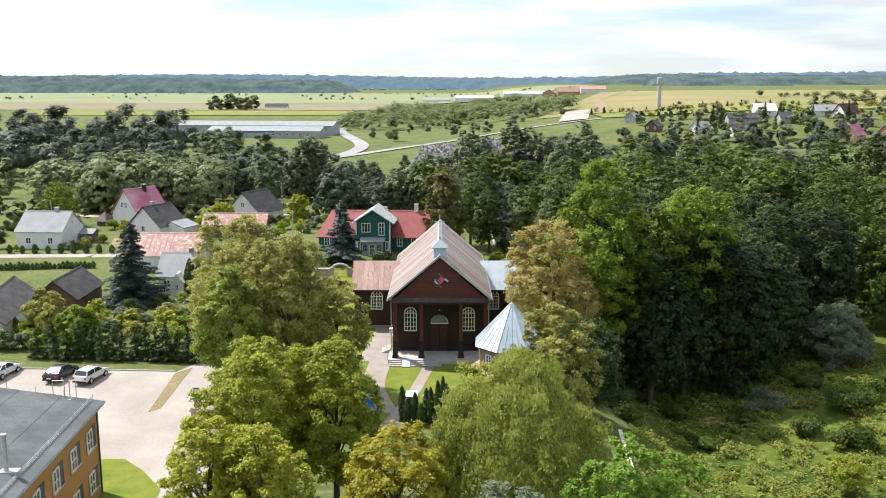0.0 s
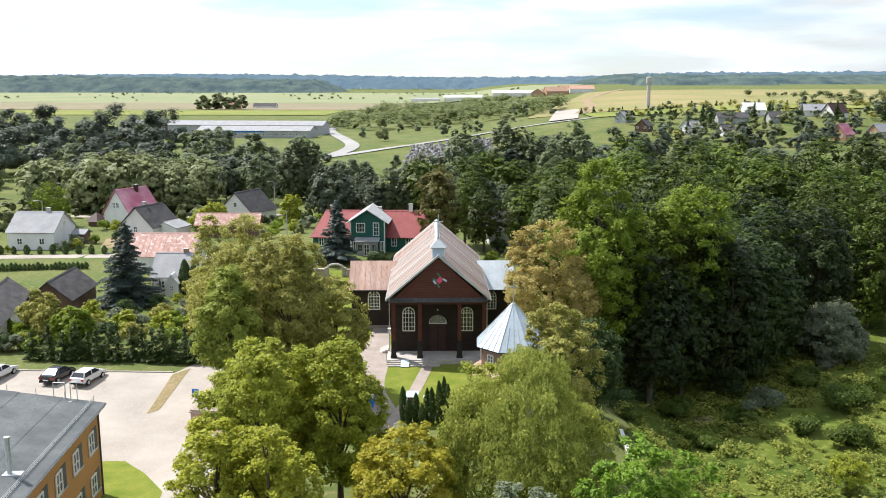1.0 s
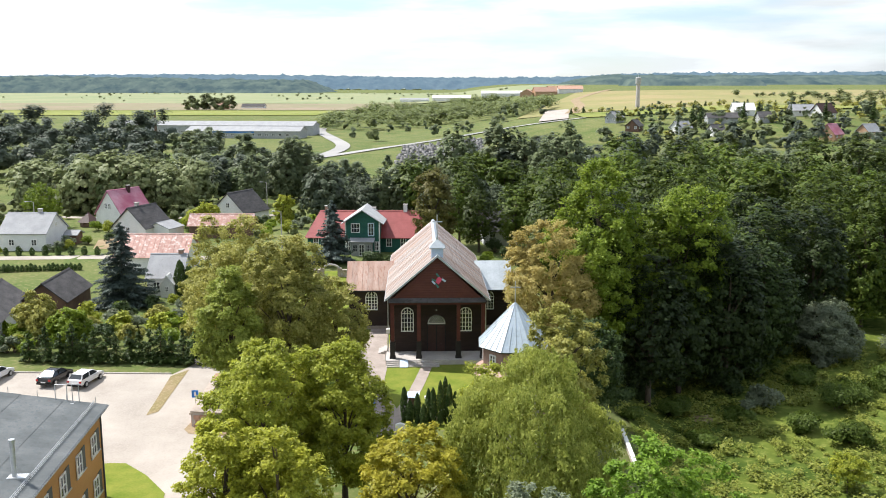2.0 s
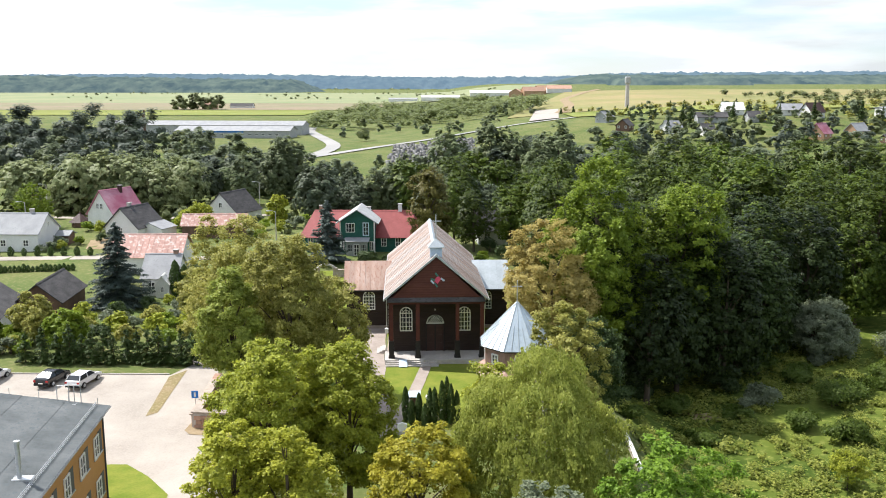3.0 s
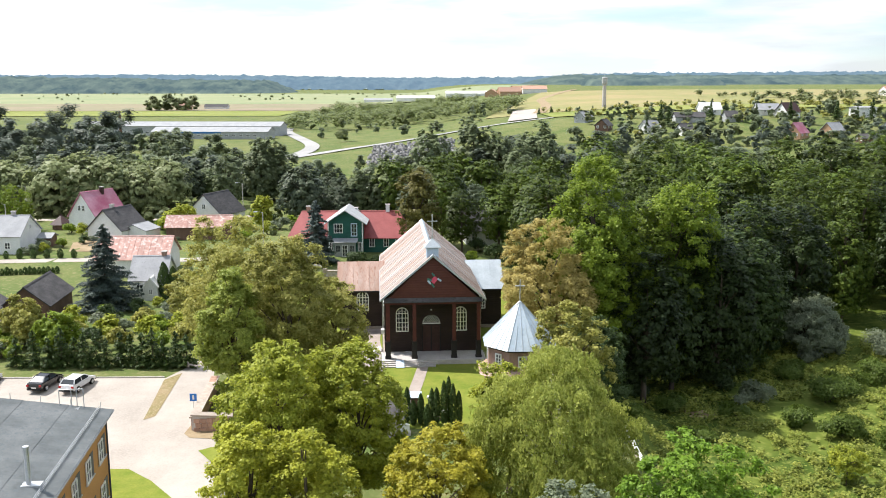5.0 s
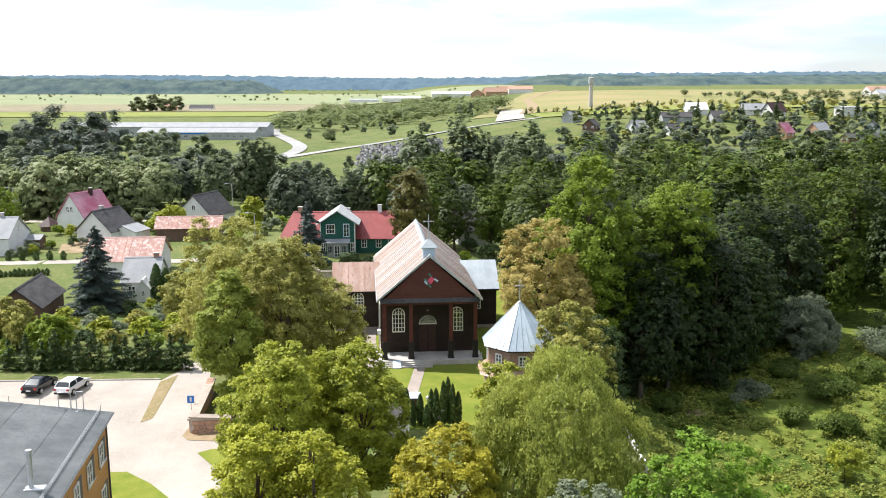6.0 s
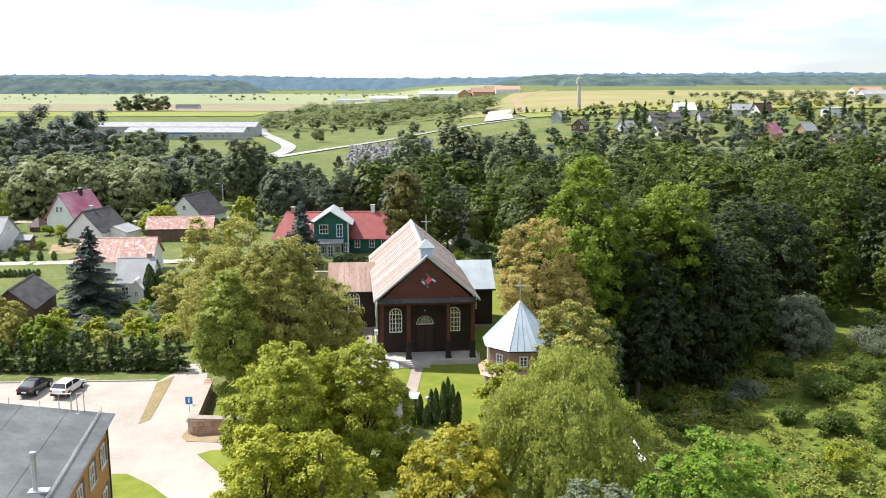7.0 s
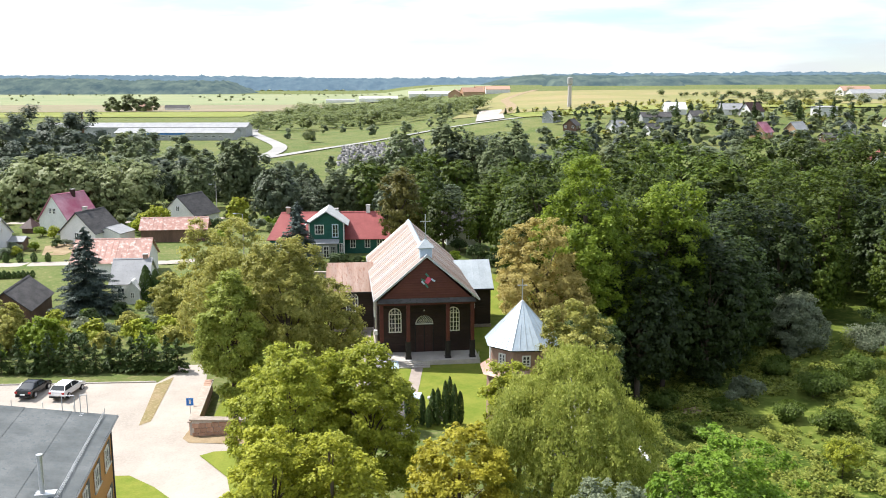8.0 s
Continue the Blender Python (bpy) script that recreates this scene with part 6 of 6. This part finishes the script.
for i, (x, y, r, h, lf) in enumerate(((27, -6, 2.2, 2.0, L_GREEN), (23.5, -3, 1.8, 1.6, L_DARK), (33.5, -7, 1.8, 1.4, L_OLIVE), (46, -3, 3.0, 2.6, L_OLIVE), (50, 1, 3.0, 2.4, L_GREEN), (40.5, 8.5, 2.6, 3.0, L_GREEN), (56, 5, 2.8, 2.4, L_GREEN), (62, 14, 3.6, 4.0, L_GREY),
                                    (43, -13, 2.6, 2.2, L_OLIVE), (48, -17, 2.8, 2.4, L_GREEN), (24, 2, 2.4, 3.0, L_DARK), (20, -10, 1.6, 1.6, L_DARK), (51, 13, 1.8, 1.8, L_GREY), (66, 20, 3.2, 5, L_DARK), (40, -10, 2.0, 1.8, L_GREEN), (37, -3, 2.2, 2.4, L_GREY), (45, 6, 2.6, 2.4, L_GREEN), (53, -8, 3.2, 3.0, L_OLIVE), (57, -2, 2.8, 2.6, L_GREEN), (47, -25, 2.6, 2.4, L_GREEN), (52, -20, 3.0, 2.6, L_OLIVE), (35, 2, 2.2, 2.6, L_DARK), (28, -14, 1.7, 1.4, L_GREEN), (20.5, -14.5, 1.5, 1.4, L_GREEN))):
    bush(x, y, r, h, L_BUSH if lf in (L_OLIVE, L_GREEN) else lf, "wild bush in the damp valley meadow", 400 + i, 4800, 0.14, group="valley bushes")
soil = bmesh.new()
for i in range(26):
    a, q = g.uniform(0, 6.28), g.uniform(0, 1.3)
    x, y, s = 30.6 + q * math.cos(a) * 1.6, -6.6 + q * math.sin(a), g.uniform(0.25, 0.55)
    bmesh.ops.create_icosphere(soil, subdivisions=1, radius=s, matrix=Matrix.Translation((x, y, ground_z(x, y) + 0.15)) @ Matrix.Diagonal((1, 1, 0.7, 1)))
tagged(part("earth_heap", soil, M_SOIL), "brown heap of earth and rubble in the meadow", "heap", kind="stuff")
broadleaf(38.3, -25.0, -1.2, 1.7, L_LIME, "small young tree in the sunny meadow", seed=431, n=40, count=4000, size=0.1, base=0.35, trunk=0.07, tuft=0.4)


# ---- walls, signs and small things ----
def block_wall(name, line, height, thick, block, material, label, cap=None, cap_label=""):
    """A low wall of separate blocks along a line, with coping."""
    e = empty(name, pose(0, 0, 0), label, "wall")
    e["kind"] = "structure"
    gg = random.Random(len(name) + int(line[0][0]))
    meshes = []
    for k in range(5):
        bm = boxes((-block * 0.485, block * 0.485, -thick / 2 + gg.uniform(0, 0.03), thick / 2 - gg.uniform(0, 0.03), 0.012, height / 3 - 0.012))
        bmesh.ops.bevel(bm, geom=bm.edges[:], offset=0.025, segments=1, affect="EDGES")
        me = bpy.data.meshes.new("stone")
        bm.to_mesh(me)
        bm.free()
        me.materials.append(material)
        meshes.append(me)
    for (x0, y0), (x1, y1) in zip(line, line[1:]):
        d = math.hypot(x1 - x0, y1 - y0)
        n = max(1, int(d / block))
        yaw = math.degrees(math.atan2(y1 - y0, x1 - x0))
        for r in range(3):
            for i in range(n):
                u = min(1 - 0.5 / n, (i + 0.5 + (0.25 if r % 2 else 0)) / n)
                x, y = x0 + (x1 - x0) * u, y0 + (y1 - y0) * u
                ob = new("stone", gg.choice(meshes))
                ob.parent = e
                ob.matrix_local = pose(x, y, ground_z(x, y) - 0.05 + r * height / 3, 0, 0, yaw)
        core = boxes((-d / 2, d / 2, -thick * 0.4, thick * 0.4, -0.4, height - 0.03))
        cx, cy = (x0 + x1) / 2, (y0 + y1) / 2
        part("core", core, M_CONC, e).matrix_local = pose(cx, cy, ground_z(cx, cy), 0, 0, yaw)
        cp = boxes((-d / 2 - thick * 0.3, d / 2 + thick * 0.3, -thick * 0.62, thick * 0.62, height - 0.05, height + 0.09))
        part("coping", cp, cap or M_STONE, e, cap_label).matrix_local = pose(cx, cy, ground_z(cx, cy), 0, 0, yaw)
    return e


block_wall("stone_wall_1", [(-23.3, -9.8), (-22.5, -21.6), (-15.0, -22.4)], 1.35, 0.75, 0.62, M_BRICK, "low reddish stone wall at the churchyard corner", M_STONE, "flat grey stone coping")
block_wall("stone_wall_2", [(-33, 42.5), (-20.6, 42.2)], 1.1, 0.5, 0.7, M_STONE, "low grey stone wall behind the church")
block_wall("stone_wall_3", [(-17.2, 42.2), (-4, 42), (12, 41.5)], 1.1, 0.5, 0.7, M_STONE, "low grey stone wall behind the church")
block_wall("stone_wall_4", [(18.3, -21.5), (18.1, -31.0)], 0.6, 0.28, 0.7, M_STONE, "churchyard wall with whitewashed coping above the valley", M_WHITE, "whitewashed coping")
block_wall("stone_wall_5", [(18.5, 5.6), (26.0, 9.2)], 0.9, 0.5, 0.7, M_STONE, "old low stone wall under the trees")
gate = empty("gate", pose(-18.9, 42.2, 0), "weathered grey masonry gate arch in the churchyard wall", "gate")
for sx in (-1, 1):
    pl = part("post", boxes((sx * 1.4 - 0.28, sx * 1.4 + 0.28, -0.28, 0.28, 0, 2.0)), M_STONE, gate)
    part("cap", boxes((sx * 1.4 - 0.36, sx * 1.4 + 0.36, -0.36, 0.36, 2.0, 2.15)), M_STONE, pl)
gb = bmesh.new()
tube(gb, [(1.5 * math.cos(a), 0, 1.7 + 1.0 * math.sin(a)) for a in np.linspace(0, math.pi, 9)], [0.2] * 9, 8)
part("arch", gb, M_CONC, gate)

sign = empty("road_sign", pose(-23.6, -17.6, ground_z(-23.6, -17.6)), "square blue road sign with white mark on a pole", "sign")
sb = bmesh.new()
tube(sb, [(0, 0, -0.1), (0, 0, 2.4)], [0.035, 0.035], 8)
part("pole", sb, M_ZINC, sign)
pn = part("panel", boxes((-0.34, 0.34, -0.06, -0.03, 1.6, 2.35)), M_BLUE, sign, "blue sign panel")
part("mark", boxes((-0.09, 0.09, -0.066, -0.06, 1.75, 2.2)), M_WHITE, pn)


def pole_lamp(x, y, h, label, name="street_lamp"):
    e = empty(name, pose(x, y, ground_z(x, y)), label, "lamp")
    bm = bmesh.new()
    tube(bm, [(0, 0, -0.2), (0, 0, h)], [0.12, 0.07], 8)
    part("pole", bm, M_CONC, e)
    bm = bmesh.new()
    tube(bm, [(0, 0, h - 0.1), (-0.5, -0.2, h + 0.15), (-1.1, -0.4, h + 0.15)], [0.04, 0.035, 0.03], 6)
    arm = part("arm", bm, M_ZINC, e)
    part("lamp_head", boxes((-1.6, -1.0, -0.55, -0.3, h + 0.08, h + 0.22)), M_ZINC, arm)
    return e


pole_lamp(-30.2, 58.2, 7.6, "concrete street lamp pole beside the green house")
pole_lamp(-88, 84, 7.4, "concrete street lamp pole by the cottages")
for x, y in ((-46, 118), (-30, 128), (-96, 112)):
    pole_lamp(x, y, 8, "concrete lamp pole in the village")

# notice board, lamp and graves before the church
nb = empty("notice_board", pose(-1.7, -18.6, 0), "small wooden notice shelter with pale blue roof", "shelter")
part("post", boxes((-0.45, -0.37, -0.05, 0.05, 0, 1.9)), M_BROWNWOOD, nb)
part("post", boxes((0.37, 0.45, -0.05, 0.05, 0, 1.9)), M_BROWNWOOD, nb)
part("board", boxes((-0.45, 0.45, -0.04, 0.04, 0.6, 1.8)), M_BROWNWOOD, nb)
part("roof", slab((-0.6, -0.5, 1.85), (0.6, -0.5, 1.85), (0.6, 0.5, 2.15), (-0.6, 0.5, 2.15), 0.06), M_SKYBLUE, nb, "pale blue tin roof")
gl = empty("garden_lamp", pose(-0.4, -19.4, 0), "white ball lamp on a thin post", "lamp")
bm = bmesh.new()
tube(bm, [(0, 0, 0), (0, 0, 1.9)], [0.04, 0.03], 6)
part("post", bm, M_ZINC, gl)
bm = bmesh.new()
bmesh.ops.create_icosphere(bm, subdivisions=2, radius=0.2, matrix=Matrix.Translation((0, 0, 2.0)))
part("globe", bm, M_WHITE, gl)
for x, y, w, mt, lb in ((-2.6, -23.9, 0.9, M_WHITE, "white stone slab on a plinth"), (1.3, -20.2, 0.9, M_PLASTER, "pale gravestone before the thujas"), (0.2, -20.2, 0.8, M_CONC, "grey gravestone before the thujas"), (-0.9, -20.2, 0.7, M_CONC, "grey gravestone beside the path")):
    gs = empty("gravestone", pose(x, y, 0), lb, "gravestone", "graves before the church")
    part("plinth", boxes((-w / 2 - 0.1, w / 2 + 0.1, -0.3, 0.3, 0, 0.3)), M_CONC, gs)
    part("slab", prism([(-w / 2, 0.3), (w / 2, 0.3), (w / 2, 0.95), (0, 1.1), (-w / 2, 0.95)], -0.12, 0.12), mt, gs)
wb = empty("waste_bin", pose(-6.2, -16.8, 0), "blue plastic waste container beside the path", "bin")
part("body", boxes((-0.5, 0.5, -0.4, 0.4, 0.05, 1.0)), M_BLUE, wb)
part("lid", slab((-0.55, -0.45, 1.0), (0.55, -0.45, 1.0), (0.55, 0.45, 1.12), (-0.55, 0.45, 1.12), 0.06), M_SKYBLUE, wb)
kerb = boxes(*[(-52 + 1.02 * i, -51 + 1.02 * i, -6.95, -6.8, -0.15, 0.1) for i in range(22)])
tagged(part("kerb", kerb, M_CONC), "low concrete kerb along the yard", "kerb", kind="structure")

# the graveyard beyond the tree belt
cr = np.random.default_rng(4)
cv, cf = [], []
for i in range(520):
    x, y = cr.uniform(-24, 10), cr.uniform(232, 292)
    w, h, d = cr.uniform(0.4, 0.9), cr.uniform(0.6, 1.5), 0.2
    z = ground_z(x, y) - 0.05
    b = len(cv)
    cv += [(x + sx * w, y + sy * d, z + sz * h) for sz in (0, 1) for sx, sy in ((-1, -1), (1, -1), (1, 1), (-1, 1))]
    cf += [tuple(b + k for k in f) for f in ((4, 5, 6, 7), (0, 1, 5, 4), (1, 2, 6, 5), (2, 3, 7, 6), (3, 0, 4, 7))]
tagged(arrays("gravestones", cv, cf, surface("mixed_granite", (0.06, 0.06, 0.065), (0.28, 0.27, 0.26), 0.8, 4, 0.6, bump=0, island=1.0)), "crowded rows of pale and dark gravestones", "gravestones", kind="stuff")


# ---- the far country ----
def scrub(name, n, x0, x1, y0, y1, r0, r1, leaf, count, size, seed, label, keep=-0.1, freq=0.01):
    q = np.random.default_rng(seed)
    out = []
    while len(out) < n:
        x, y = q.uniform(x0, x1), q.uniform(y0, y1)
        if noise.noise((x * freq, y * freq * 1.6, seed)) > keep:
            r = q.uniform(r0, r1)
            out.append((x, y, ground_z(x, y) + r * 0.75, r, x, y, ground_z(x, y) - r))
    return tagged(leaf_mesh(name, out, count, size, leaf, None, seed), label, "scrub", kind="stuff")


L_SCRUB = leafy("scrub_leaves", (0.10, 0.14, 0.055), (0.29, 0.32, 0.12), 0.38, fleck=0.12)
scrub("scrub", 620, -95, 62, 440, 860, 2.4, 6.4, L_SCRUB, 62000, 0.85, 5, "pale green willow scrub beyond the meadow", -0.3)
scrub("scrub", 150, 60, 240, 250, 400, 1.2, 2.6, L_OLIVE, 12000, 0.6, 6, "garden bushes and hedges among far houses", -0.3, 0.05)
scrub("scrub", 90, -900, 120, 1250, 2300, 1.6, 3.6, L_HAZY_LIGHT, 12000, 1.1, 7, "scattered thickets across the far fields", 0.1, 0.003)
scrub("scrub", 170, 200, 420, 330, 640, 2.0, 4.6, L_HAZY_LIGHT, 15000, 0.9, 8, "thickets on the hillside meadow", -0.05, 0.02)
SAP = spruce(60, 402, 3.4, 1.2, L_THUJA, "young conifer in a line along the field edge", 441, 260, 0.5, "conifer", "field conifers")
for i in range(1, 24):
    x = 60 + 7.4 * i + g.uniform(-1, 1)
    copy_thing(SAP, pose(x, 402, ground_z(x, 402), 0, 0, 60 * i) @ Matrix.Scale(g.uniform(0.7, 1.2), 4))

FIR = spruce(97, 281, 9.5, 2.4, L_THUJA, "dark conifer among the far houses", 442, 1500, 0.4, "conifer", "village conifers")
for x, y, k in ((101, 284, 0.9), (118, 281, 1.0), (127, 290, 0.8), (152, 282, 0.9), (163, 262, 1.15), (186, 280, 1.0), (190, 272, 0.9), (174, 268, 0.8), (88, 268, 0.7), (139, 286, 0.7)):
    copy_thing(FIR, pose(x, y, ground_z(x, y), 0, 0, 31 * x) @ Matrix.Scale(k, 4))


def wooded_ridge(name, x0, x1, y0, depth, top, seed, material, label, step, rough=6.0, foot=-6.0):
    """A long ridge covered by a closed, uneven canopy."""
    n, m = int((x1 - x0) / step), 16
    v, f = [], []
    for j in range(m):
        for i in range(n + 1):
            x = x0 + (x1 - x0) * i / n
            k = j / (m - 1)
            prof = top(x) * (0.95 + 0.10 * noise.noise((x * 0.0011, seed, 0)))
            z = foot + (prof - foot) * math.sin(math.pi * min(0.5, 0.02 + k * 0.75)) ** 0.7
            z += rough * (noise.noise((x * 0.02, k * 9, seed)) + 0.7 * noise.noise((x * 0.07, k * 21, seed + 3)) + 0.45 * noise.noise((x * 0.19, k * 47, seed + 5)))
            ends = ease(x0, x0 + 0.08 * (x1 - x0), x) * (1 - ease(x1 - 0.08 * (x1 - x0), x1, x))
            v.append((x, y0 + depth * k + 40 * noise.noise((x * 0.004, seed, 2)), foot + (z - foot) * ends))
    for j in range(m - 1):
        f += [(j * (n + 1) + i, j * (n + 1) + i + 1, (j + 1) * (n + 1) + i + 1, (j + 1) * (n + 1) + i) for i in range(n)]
    return tagged(arrays(name, v, f, material), label, "hills", kind="structure")


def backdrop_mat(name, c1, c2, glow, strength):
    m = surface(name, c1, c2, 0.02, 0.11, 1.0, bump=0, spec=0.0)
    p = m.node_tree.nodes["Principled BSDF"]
    # blue emission stands in for the air's haze over the canopy
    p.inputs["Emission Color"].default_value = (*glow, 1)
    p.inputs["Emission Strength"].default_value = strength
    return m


# base colours and glow both carry painted haze, stronger on the farther ridge
M_HILL_FAR = backdrop_mat("hazed_far_woods", (0.02, 0.04, 0.04), (0.055, 0.08, 0.075), (0.19, 0.27, 0.41), 0.5)
M_HILL_MID = backdrop_mat("hazed_mid_woods", (0.012, 0.025, 0.016), (0.075, 0.095, 0.06), (0.17, 0.24, 0.34), 0.34)
wooded_ridge("backdrop_1", -3400, 3400, 3900, 500, lambda x: 70 - 12 * ease(-900, 0, x) * (1 - ease(300, 900, x)) + 14 * ease(300, 1300, x), 3, M_HILL_FAR, "long wooded ridge on the horizon, painted with blue haze", 9, 10.0, -4)
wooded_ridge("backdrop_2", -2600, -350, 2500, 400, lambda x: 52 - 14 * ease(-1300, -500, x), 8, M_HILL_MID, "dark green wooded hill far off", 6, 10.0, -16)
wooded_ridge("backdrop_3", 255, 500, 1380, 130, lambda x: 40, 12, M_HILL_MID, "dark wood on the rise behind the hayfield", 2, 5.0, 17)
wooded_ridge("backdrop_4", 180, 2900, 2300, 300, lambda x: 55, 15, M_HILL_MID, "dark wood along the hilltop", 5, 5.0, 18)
